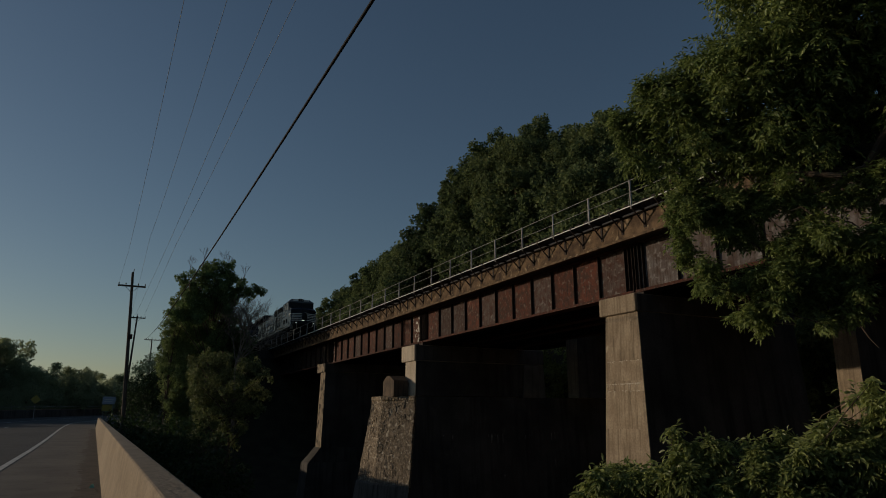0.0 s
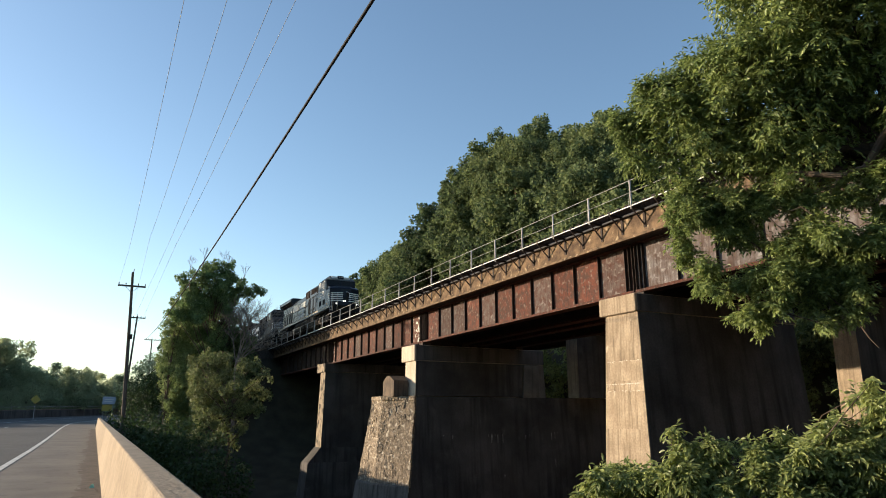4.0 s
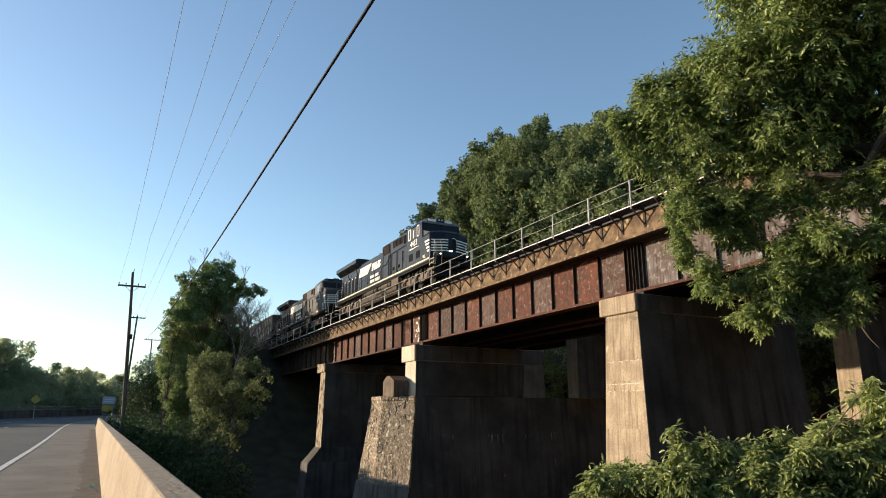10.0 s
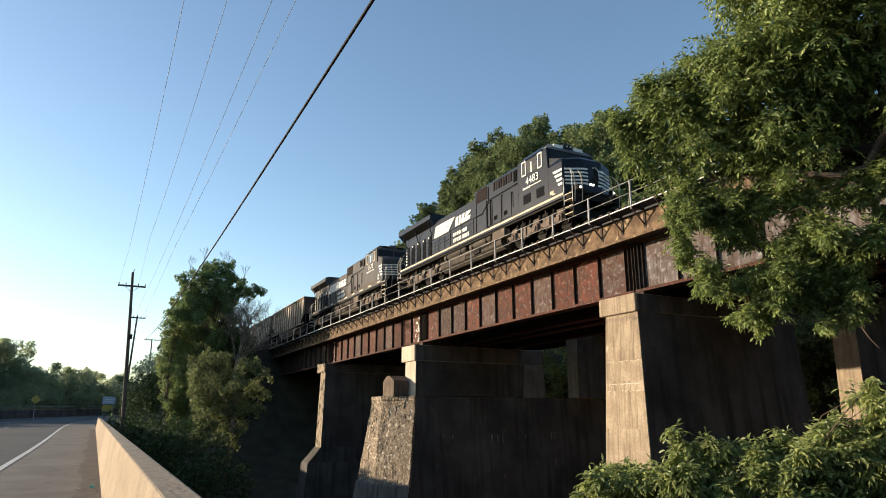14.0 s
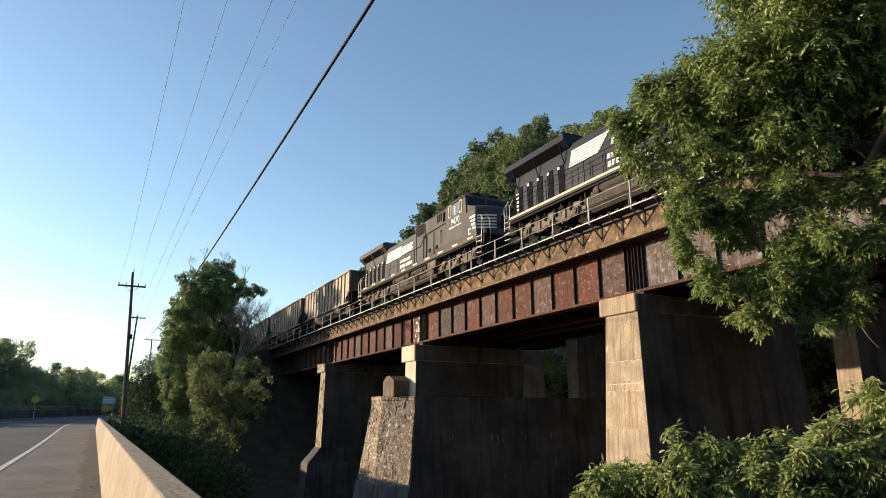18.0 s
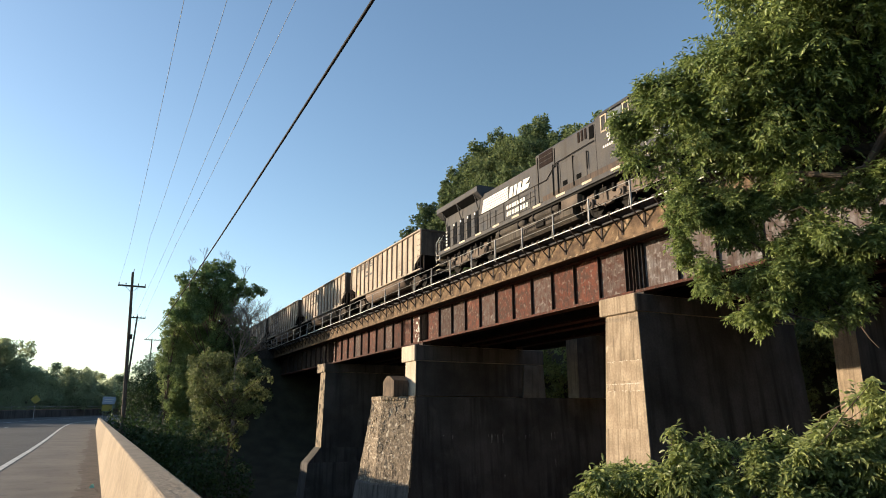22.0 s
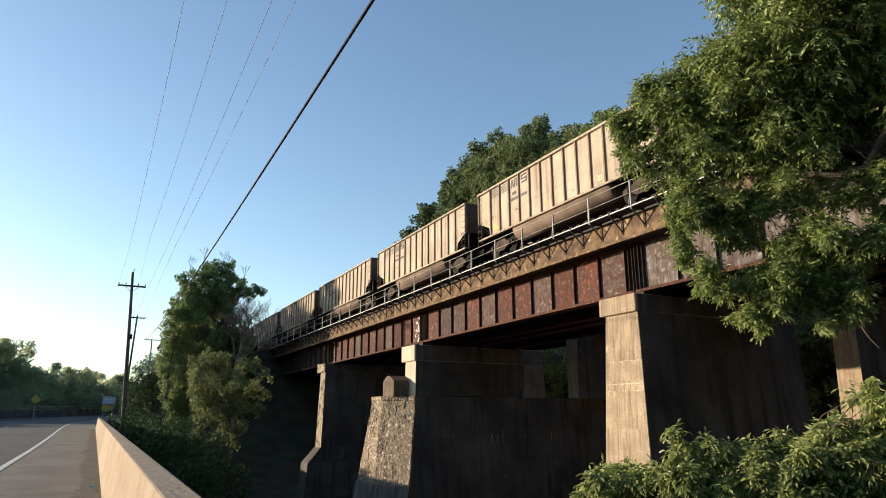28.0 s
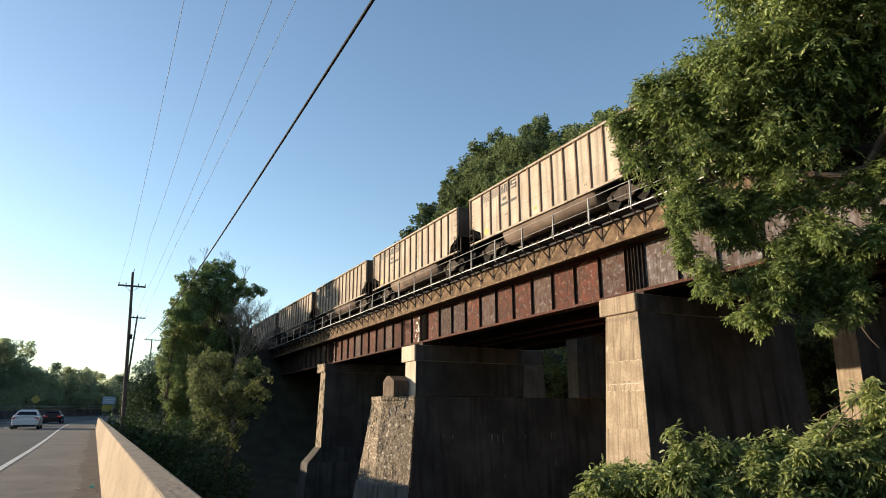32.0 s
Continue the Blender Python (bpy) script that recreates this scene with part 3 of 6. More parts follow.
tagged(part("lime_drips", runs, GREY_LIME, stone_pier, "pale lime drips on the dark wall"), kind="stuff")
rng = random.Random(5)


def nose(k, z):
    """Corner k of the cutwater at height z; its faces lean outward towards the foot."""
    top = ((18.4, 39.9), (17.05, 42.3), (17.25, 44.5), (18.6, 45.2))[k]
    foot = ((17.7, 39.5), (16.42, 42.3), (16.3, 45.6), (18.4, 46.2))[k]
    f = (2.3 - z) / 7.8
    return Vector((top[0] + (foot[0] - top[0]) * f, top[1] + (foot[1] - top[1]) * f, z))


for face in range(3):
    z = 2.30
    while z > -3.2:
        rubble = -0.4 < z < 2.29 and face < 2
        h = 0.28 if z > 2.29 else rng.uniform(0.2, 0.34) if rubble else rng.choice((0.55, 0.75, 0.95))
        u = 0.0
        while u < 0.99:
            wd = rng.uniform(0.07, 0.17) if rubble else rng.uniform(0.25, 0.6) if face == 0 else rng.uniform(0.4, 0.8)
            if u + wd > (0.95 if rubble else 0.86):
                wd = 1.0 - u
            a0, a1 = nose(face, z), nose(face + 1, z)
            side = (a1 - a0).normalized()
            out = Vector((-side.y, side.x, 0)).normalized()
            proud = rng.uniform(-0.018, 0.018) if rubble else rng.uniform(-0.012, 0.015) + (0.05 if z > 2.29 else 0.0)
            s = Solid()
            cols, rows = (7, 6) if rubble else (19, 11)
            grid = []
            for b in range(rows):
                for a in range(cols):
                    t = u + wd * min(0.99, max(0.006, a / (cols - 1)))
                    zz = z - h + h * min(0.985, max(0.012, b / (rows - 1)))
                    p = nose(face, zz).lerp(nose(face + 1, zz), t)
                    rim = a in (0, cols - 1) or b in (0, rows - 1)
                    rough = noise.noise(p * 1.6) * 0.06 + noise.noise(p * 5.0) * 0.026 + noise.noise(p * 12.0) * 0.026 + noise.noise(p * 23.0) * 0.018
                    inner = min(1.0, t * 8, (1 - t) * 8)
                    p = p + side * noise.noise(p * 2.3) * 0.14 * inner + Vector((0, 0, noise.noise(p * 1.9 + Vector((7, 3, 5))) * (0.16 if z < 2.2 else 0.0)))
                    grid.append(p + out * (proud + rough - ((0.014 if rubble else 0.006) if rim else 0.0)))
            s.add(grid, [(b * cols + a, b * cols + a + 1, (b + 1) * cols + a + 1, (b + 1) * cols + a) for b in range(rows - 1) for a in range(cols - 1)])
            rim = [grid[0], grid[cols - 1], grid[-1], grid[-cols]]
            s.add(rim + [p - out * 0.35 for p in rim], [(0, 1, 5, 4), (1, 2, 6, 5), (2, 3, 7, 6), (3, 0, 4, 7), (4, 5, 6, 7)])
            part("stone_block", s, STONE, stone_pier)
            u += wd
        z -= h
mortar = lambda z, d: [nose(k, z) + Vector((d, d if k < 2 else -d, 0)) for k in range(4)]
part("mortar", Solid().loft([mortar(-3.6, 0.018), mortar(2.2, 0.018)]), STONE, stone_pier, "crumbled mortar between the stones")
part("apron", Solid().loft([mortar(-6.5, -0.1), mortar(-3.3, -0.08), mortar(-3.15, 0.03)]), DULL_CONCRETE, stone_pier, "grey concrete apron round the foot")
stub = thing("concrete_stub", "small gabled brown concrete stub on the stone pier", "concrete block", kind="structure")
part("stub_body", Solid().along_x([(41.05, 2.26), (42.9, 2.26), (42.9, 3.25), (42.3, 3.6), (41.8, 3.62), (41.05, 3.3)], 17.35, 18.4), STUB, stub)

# second bridge behind
rear = thing("rear_bridge", "second railway bridge in deep shade behind the first", "railway bridge", kind="structure")
for y, z0 in ((-1.0, -7), (18.66, -7), (37.95, 2.24), (59.3, -7)):
    q = 0.2 if z0 < 0 else 0.0
    w = 1.05 if z0 < 0 else 1.19
    nx = 31.0 if z0 < 0 else 30.1
    rear_pier = part("rear_pier", Solid().loft([[(nx - d, y - d, z), (36.6, y - d, z), (36.6, y + w + d, z), (nx - d, y + w + d, z)] for z, d in ((z0, q), (6.69, 0.0))]), CONCRETE, rear, "tan concrete pier of the rear bridge")
    # dark sheet that paints shade on the rear pier's near side
    part("rear_pier_side", Solid().loft([[(nx + 0.04 - d, y - d - 0.012, z), (36.5, y - d - 0.012, z), (36.5, y - d + 0.05, z), (nx + 0.04 - d, y - d + 0.05, z)] for z, d in ((z0, q), (6.68, 0.0))]), DARK_CONCRETE, rear_pier, "thin side sheet carrying painted shade")
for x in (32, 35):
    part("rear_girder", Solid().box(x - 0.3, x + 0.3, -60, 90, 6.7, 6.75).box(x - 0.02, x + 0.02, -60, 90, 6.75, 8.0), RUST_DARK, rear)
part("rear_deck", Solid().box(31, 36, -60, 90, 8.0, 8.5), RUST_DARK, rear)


# ---- leaves, branches and trees ----
def leaf_mesh(name, blobs, count, size, mat, seed, droop=0.3, spray=1, shell=0.55, wide=0.24, ovate=False):
    """Many small folded leaves in and on a set of round clumps; spray: leaflets on a twig."""
    r = np.random.default_rng(seed)
    b = np.array(blobs)
    wts = b[:, 3] ** 2.2
    pick = r.choice(len(b), count, p=wts / wts.sum())
    d = r.normal(size=(count, 3))
    d /= np.linalg.norm(d, axis=1)[:, None]
    rad = b[pick, 3] * (shell + (1.0 - shell) * r.random(count) ** 0.7)
    lump = 1 + 0.22 * np.sin(d[:, 0] * 7 + pick) * np.cos(d[:, 1] * 6 + d[:, 2] * 5 + pick * 2)
    c = b[pick, :3] + d * (rad * lump)[:, None]
    ax = d * 0.7 + r.normal(size=(count, 3)) * 0.6
    ax[:, 2] -= droop
    ax /= np.linalg.norm(ax, axis=1)[:, None]
    if spray > 1:
        side = np.cross(ax, [0, 0, 1.0])
        side /= np.linalg.norm(side, axis=1)[:, None] + 1e-6
        cs, axs = [], []
        for k in range(spray):
            s = (k + 1) // 2 * (1 if k % 2 else -1)
            t = (k + 1) // 2 * size * 0.55
            a = ax * (0.9 if s == 0 else 0.55) + side * np.sign(s) * 0.8 + r.normal(size=(count, 3)) * 0.18
            a[:, 2] -= 0.25
            cs.append(c + ax * ((spray // 2) * size * 0.55 - t))
            axs.append(a)
        c, ax = np.concatenate(cs), np.concatenate(axs)
        ax /= np.linalg.norm(ax, axis=1)[:, None]
    n = len(c)
    out = np.tile(d, (n // count, 1))
    up = r.normal(size=(n, 3)) * 0.45 + out * 0.85 + np.array([0, 0, 0.5])
    sd = np.cross(ax, up)
    sd /= np.linalg.norm(sd, axis=1)[:, None] + 1e-6
    nm = np.cross(sd, ax)
    L = (size * r.uniform(0.65, 1.25, n))[:, None]
    v = np.stack([c, c + ax * L * 0.45 + sd * L * wide + nm * L * 0.07, c + ax * L, c + ax * L * 0.45 - sd * L * wide + nm * L * 0.07], 1).reshape(-1, 3)
    i = np.arange(n)[:, None] * 4
    f = np.concatenate([i + [0, 1, 2], i + [0, 2, 3]])
    if ovate:                            # rounded blade with a folded midrib and a drooping tip
        rim = ((0, 0, 0), (0.28, 0.85, 0.06), (0.62, 0.8, 0.03), (1.0, 0, -0.14), (0.62, -0.8, 0.03), (0.28, -0.85, 0.06), (0.5, 0, -0.03))
        v = np.stack([c + ax * L * a + sd * L * wide * b + nm * L * h for a, b, h in rim], 1).reshape(-1, 3)
        i = np.arange(n)[:, None] * 7
        f = np.concatenate([i + [k, (k + 1) % 6, 6] for k in range(6)])
    me = bpy.data.meshes.new(name)
    me.from_pydata(v.tolist(), [], f.tolist())
    me.materials.append(mat)
    return me


def limbs(solid, base, tips, r0, rng, wiggle=0.25, start=0.35):
    """A tapered trunk from base to the middle of the tips, with a bent limb to each tip."""
    mid = sum((Vector(t) for t in tips), Vector()) / len(tips)
    base = Vector(base)
    top = Vector((mid.x * 0.7 + base.x * 0.3, mid.y * 0.7 + base.y * 0.3, mid.z))
    trunk = [base.lerp(top, k / 5) + Vector((rng.uniform(-1, 1), rng.uniform(-1, 1), 0)) * wiggle * (0 < k < 5) for k in range(6)]
    solid.path(trunk, r0, 8, r0 * 0.35)
    for t in tips:
        t = Vector(t)
        f = min(0.95, max(start, (t.z - base.z) / max(0.1, top.z - base.z) - 0.35))
        s = base.lerp(top, f)
        m1 = s.lerp(t, 0.4) + Vector((rng.uniform(-1, 1), rng.uniform(-1, 1), rng.uniform(0, 1))) * wiggle
        m2 = s.lerp(t, 0.75) + Vector((rng.uniform(-1, 1), rng.uniform(-1, 1), rng.uniform(-0.3, 0.6))) * wiggle
        solid.path([s, m1, m2, t], r0 * 0.38, 6, r0 * 0.08)
    return solid


def clumps(blobs, n, seed, spread=0.66, size=0.46):
    """Breaks each round mass into smaller clumps on and near its surface."""
    rng = random.Random(seed)
    out = []
    for x, y, z, r in blobs:
        out.append((x, y, z, r * 0.6))
        for _ in range(n):
            d = Vector((rng.gauss(0, 1), rng.gauss(0, 1), rng.gauss(0, 1))).normalized() * r * spread
            out.append((x + d.x, y + d.y, z + d.z, r * size * rng.uniform(0.7, 1.2)))
    return out


def tree(name, label, base, blobs, count, size, leaf, seed, r0, droop=0.3, spray=1, shell=0.55, category="tree", bark=BARK, wide=0.24, lumps=8, start=0.35, ovate=False, spread=0.66, clump=0.46):
    rng = random.Random(seed)
    t = thing(name, label, category)
    part("trunk", limbs(Solid(), base, [b[:3] for b in blobs], r0, rng, 0.25, start), bark, t, smooth=True)
    part("crown", leaf_mesh("crown", clumps(blobs, lumps, seed, spread, clump), count, size, leaf, seed, droop, spray, shell, wide, ovate), None, t)
    return t


BIG = [(10.28, 6.96, 7.96, 1.19), (11.04, 6.36, 8.06, 1.48), (11.96, 6.09, 7.19, 1.75), (10.02, 7.44, 7.15, 0.92), (10.64, 6.90, 6.62, 1.23), (9.31, 8.53, 6.98, 0.59), (9.15, 9.15, 6.27, 0.47),
        (9.61, 8.33, 6.25, 0.75), (10.39, 7.57, 5.89, 0.65), (11.50, 7.29, 6.09, 0.62), (11.87, 6.73, 6.25, 0.65), (12.72, 5.34, 7.08, 2.11), (11.38, 4.92, 9.40, 2.16), (10.09, 5.96, 9.56, 1.82),
        (13.88, 5.50, 4.94, 1.44), (9.63, 8.41, 7.28, 0.51), (9.63, 7.64, 7.66, 0.57), (9.83, 8.11, 6.88, 0.67), (9.16, 8.97, 6.98, 0.41), (9.45, 8.83, 5.68, 0.42), (10.32, 7.94, 6.30, 0.67)]
# unseen crown masses added out of view to keep skylight off the piers
BIG += [(14.5, 5.2, 8.0, 2.1), (15.5, 4.5, 5.0, 1.9), (14.0, 3.0, 10.0, 2.2), (13.5, 2.2, 6.0, 2.1)]
BOUGHS = [(9.08, 8.93, 7.41, 0.27), (9.23, 8.59, 7.45, 0.34), (8.75, 9.38, 7.04, 0.19), (9.42, 8.27, 7.63, 0.29), (9.18, 9.42, 7.06, 0.34), (9.05, 9.48, 6.73, 0.36), (10.83, 6.28, 4.90, 0.25),
        (11.34, 6.19, 3.96, 0.25), (11.21, 6.12, 4.86, 0.29), (11.39, 6.11, 4.43, 0.25), (11.18, 5.87, 5.02, 0.27), (9.22, 8.26, 4.93, 0.35), (9.63, 8.14, 5.12, 0.45), (9.26, 8.37, 4.59, 0.24),
        (9.32, 8.56, 4.26, 0.22), (9.45, 8.44, 3.95, 0.22), (9.29, 7.99, 3.64, 0.21), (9.23, 7.99, 3.36, 0.18), (9.90, 8.16, 3.38, 0.21), (9.72, 7.69, 3.42, 0.19), (9.82, 7.53, 3.49, 0.17),
        (10.01, 8.21, 4.70, 0.39), (9.93, 7.67, 4.76, 0.38), (10.32, 7.62, 5.02, 0.32), (9.86, 7.78, 4.34, 0.29), (10.12, 7.64, 4.27, 0.20), (9.85, 7.39, 3.48, 0.19), (10.33, 7.35, 3.60, 0.24),
        (10.43, 7.50, 4.05, 0.22), (10.39, 7.12, 4.04, 0.31), (10.71, 6.93, 3.95, 0.36), (10.59, 7.02, 4.28, 0.22), (10.38, 6.50, 4.03, 0.34), (10.94, 6.59, 3.90, 0.33), (10.95, 6.32, 3.85, 0.33),
        (10.85, 6.05, 3.94, 0.28), (10.05, 6.96, 3.40, 0.32), (10.75, 7.04, 3.46, 0.38), (10.69, 6.59, 3.47, 0.35), (10.98, 6.46, 3.57, 0.29), (10.55, 7.35, 3.20, 0.20), (10.64, 7.00, 3.15, 0.24),
        (10.95, 6.80, 3.19, 0.27), (10.74, 6.39, 3.13, 0.22), (10.27, 7.64, 3.06, 0.22), (9.91, 7.67, 2.89, 0.22), (10.05, 8.08, 2.87, 0.14), (10.24, 7.78, 2.73, 0.19), (9.96, 7.17, 2.97, 0.15),
        (9.95, 7.23, 3.23, 0.21), (10.36, 6.74, 2.62, 0.12), (10.95, 6.87, 2.73, 0.14), (10.72, 6.48, 2.76, 0.14), (10.94, 6.39, 2.86, 0.11), (10.21, 7.08, 4.94, 0.38), (10.53, 6.89, 4.85, 0.29),
        (10.71, 6.42, 4.72, 0.22), (10.55, 6.63, 4.31, 0.18)]
LIMB = [(11.94, 4.89, 6.38), (11.48, 5.88, 5.84), (11.22, 6.16, 5.25), (10.74, 6.29, 5.07), (10.37, 6.89, 5.26), (10.34, 7.54, 5.21)]
LOW_LIMB = [(10.74, 6.29, 5.07), (10.79, 6.70, 4.82), (10.74, 6.87, 4.53), (10.66, 7.09, 4.08), (10.43, 7.42, 3.64), (10.15, 7.80, 2.96)]
BARE_TWIGS = [[(10.19, 6.52, 4.36), (10.10, 6.66, 4.54), (10.01, 6.80, 4.49)], [(9.82, 7.07, 4.42), (9.92, 6.93, 4.18), (10.01, 6.80, 4.19)], [(10.41, 6.16, 2.51), (10.46, 6.08, 2.31), (10.51, 6.00, 2.17)]]
ash = thing("ash_tree", "large leafy green tree beside the bridge, lit by low sun", "tree")
rng = random.Random(11)
wood = limbs(Solid(), (14.6, 5.0, -4.0), [b[:3] for b in BIG], 0.24, rng, 0.25, 0.85)
wood.path(LIMB, 0.085, 8, 0.035).path(LOW_LIMB, 0.032, 7, 0.014)
for pts in BARE_TWIGS:
    part("bare_twig", Solid().path(pts, 0.011, 6, 0.006), BARK, ash, smooth=True)
stem = [Vector(p) for p in LIMB[2:] + LOW_LIMB] + [Vector(b[:3]) for b in BIG]
for x, y, z, r in BOUGHS:
    tip = Vector((x, y, z))
    near = min(stem, key=lambda p: (p - tip).length)
    bend_at = near.lerp(tip, 0.5) + Vector((rng.uniform(-0.1, 0.1), rng.uniform(-0.1, 0.1), rng.uniform(0.0, 0.15)))
    wood.path([near, bend_at, tip], 0.02, 5, 0.006)
part("trunk", wood, BARK, ash, smooth=True)
part("crown", leaf_mesh("crown", clumps(BIG, 22, 11, 0.82, 0.27), 40000, 0.115, LEAF_NEAR, 11, 0.75, 7, 0.3, 0.19), None, ash)
part("bough", leaf_mesh("bough", clumps(BOUGHS, 7, 12, 0.85, 0.40), 12000, 0.085, LEAF_NEAR, 12, 0.6, 7, 0.3, 0.19), None, ash)
BUSH = [(5.40, 6.51, 0.44, 0.19), (5.87, 6.64, 0.49, 0.18), (5.79, 6.17, 0.48, 0.17), (5.69, 6.61, 0.29, 0.22), (6.14, 6.27, 0.36, 0.18), (6.09, 5.97, 1.02, 0.06), (6.12, 5.98, 0.93, 0.08),
        (6.11, 5.93, 0.80, 0.11), (6.00, 5.80, 0.66, 0.14), (6.32, 5.79, 0.76, 0.12), (6.30, 5.62, 0.87, 0.08), (6.41, 5.50, 0.84, 0.09), (6.31, 5.54, 0.69, 0.14), (6.14, 5.72, 0.58, 0.17),
        (6.65, 5.70, 0.50, 0.13), (6.32, 5.71, 0.39, 0.20), (6.60, 5.27, 0.84, 0.13), (6.82, 5.31, 0.77, 0.15), (6.98, 5.12, 0.92, 0.13), (7.00, 5.13, 0.74, 0.19), (7.27, 5.03, 0.83, 0.18),
        (7.00, 4.63, 1.00, 0.14), (7.17, 4.60, 1.09, 0.10), (7.00, 4.74, 0.68, 0.25), (7.02, 4.43, 0.81, 0.23), (7.22, 4.31, 0.87, 0.22), (6.91, 4.96, 0.51, 0.20), (7.08, 4.70, 0.39, 0.28),
        (7.37, 4.51, 0.51, 0.31), (6.80, 5.18, 0.60, 0.12), (7.37, 4.56, 1.38, 0.07), (7.24, 4.32, 1.44, 0.10), (7.24, 4.22, 1.35, 0.13), (7.35, 4.27, 1.15, 0.16), (7.21, 4.21, 1.55, 0.06),
        (7.28, 4.42, 1.03, 0.13), (5.77, 6.27, 0.21, 0.25), (6.19, 6.07, 0.20, 0.25), (6.55, 5.82, 0.18, 0.21), (6.77, 4.77, 0.29, 0.23), (7.45, 4.72, 0.25, 0.38)]
tree("shrub", "bright green leafy shrub growing up from the ravine", (6.8, 5.2, -3.6), [(x, y, z, r) for x, y, z, r in BUSH + [(6.39, 5.14, 0.60, 0.13), (6.48, 5.02, 0.46, 0.15), (6.57, 4.91, 0.55, 0.15), (6.51, 5.15, 0.73, 0.13), (6.29, 5.25, 0.39, 0.11), (6.49, 4.85, 0.34, 0.17),
        (5.77, 5.96, 0.56, 0.11), (5.78, 5.81, 0.48, 0.14), (5.93, 5.66, 0.49, 0.17), (6.14, 5.28, 0.39, 0.14), (6.70, 4.72, 0.73, 0.15), (5.59, 6.14, 0.46, 0.16), (5.45, 6.75, 0.12, 0.2), (5.75, 6.55, 0.15, 0.2), (5.9, 6.5, 0.0, 0.3), (6.2, 6.0, 0.05, 0.35)]], 8400, 0.082, LEAF_BUSH, 12, 0.03, 0.45, 5, 0.3, "shrub", wide=0.2, lumps=5, ovate=True, spread=0.75, clump=0.42)
MAPLE = [(6.53, 71.74, 14.70, 0.63), (7.53, 73.71, 14.05, 0.96), (8.00, 71.31, 14.87, 0.94), (8.95, 72.83, 16.10, 0.77), (9.81, 70.96, 16.12, 0.75), (10.75, 71.29, 15.73, 0.75), (11.71, 73.27, 16.89, 0.45),
        (11.34, 71.09, 15.14, 0.75), (12.43, 72.13, 14.82, 0.64), (13.59, 71.40, 13.93, 0.69), (14.50, 71.21, 14.04, 0.63), (13.31, 71.56, 13.32, 0.57), (9.71, 71.28, 14.43, 1.25), (8.93, 73.18, 13.47, 1.53),
        (10.84, 70.83, 13.55, 1.12), (7.20, 71.69, 11.92, 1.24), (10.45, 70.69, 14.69, 0.93), (12.59, 71.04, 13.85, 0.81), (11.87, 71.56, 13.03, 0.88), (10.97, 73.11, 13.01, 1.09), (9.43, 71.84, 15.41, 0.95),
        (6.29, 71.44, 10.96, 0.74), (8.36, 71.64, 11.12, 1.74), (10.51, 73.43, 12.11, 1.28), (11.24, 70.69, 11.78, 0.74), (7.64, 76.77, 10.20, 1.33), (9.32, 75.86, 9.59, 1.84), (10.58, 72.48, 9.30, 1.13),
        (9.48, 75.72, 7.45, 1.70), (10.71, 72.55, 7.84, 0.82), (12.07, 71.79, 10.79, 0.50), (12.04, 72.22, 9.95, 0.50), (9.29, 77.42, 5.45, 1.60), (11.58, 72.10, 6.68, 0.62), (8.94, 75.21, 2.99, 1.55),
        (8.77, 75.00, -0.44, 1.68)]
maple = tree("maple_tree", "tall dark green tree between road and bridge", (10.1, 74.3, -4.0), MAPLE, 60000, 0.19, LEAF_MAPLE, 13, 0.15, wide=0.38, lumps=10, shell=0.4, spread=0.86, clump=0.34)
BRIGHT = [(6.88, 74.93, 12.05, 0.65), (6.07, 74.13, 10.89, 0.77), (5.86, 73.58, 9.63, 0.88), (7.00, 74.91, 8.76, 1.29), (5.96, 74.31, 8.08, 0.96), (7.51, 74.46, 6.98, 1.29), (5.95, 74.88, 6.38, 0.96),
        (7.00, 73.66, 5.47, 1.26), (5.68, 73.92, 5.06, 0.69), (6.62, 74.82, 3.82, 1.29), (7.85, 73.28, 3.49, 1.25), (7.56, 74.51, 2.11, 1.40), (7.17, 73.28, 0.82, 1.38), (8.34, 74.30, 5.55, 0.90),
        (7.84, 74.37, 8.17, 0.90), (6.95, 73.67, 13.51, 0.64), (6.50, 73.71, 12.40, 0.77), (7.57, 73.61, 12.82, 0.77)]
tree("elm_tree", "sunlit mid-green tree leaning out beside a taller dark one", (5.9, 74.1, -2.0), BRIGHT, 25000, 0.18, LEAF_ELM, 17, 0.12, wide=0.36, lumps=10, shell=0.45, spread=0.88, clump=0.34)
OLIVE = [(6.98, 56.82, 4.99, 0.78), (7.86, 55.67, 5.39, 0.77), (9.01, 55.92, 5.00, 0.87), (10.18, 56.15, 4.83, 0.63), (10.92, 54.31, 4.96, 0.52), (11.64, 54.37, 4.32, 0.48), (12.55, 55.66, 3.86, 0.29),
        (6.60, 54.58, 3.56, 0.85), (8.28, 56.13, 3.66, 1.11), (9.48, 54.05, 3.17, 0.94), (11.26, 55.40, 3.24, 0.77), (12.17, 55.24, 2.58, 0.48), (7.21, 56.80, 2.12, 0.98), (8.66, 56.30, 1.91, 1.12),
        (10.20, 55.07, 1.69, 0.96), (11.30, 53.98, 1.47, 0.56), (7.45, 54.51, 0.63, 0.94), (9.05, 55.34, 0.40, 0.96), (10.52, 55.03, 0.18, 0.62), (8.34, 54.16, -0.82, 0.75), (9.97, 56.25, -1.14, 0.59),
        (7.08, 55.57, -0.64, 0.77), (9.56, 55.75, -2.59, 0.53), (10.58, 54.19, -2.93, 0.43), (8.32, 54.65, -2.27, 0.57)]
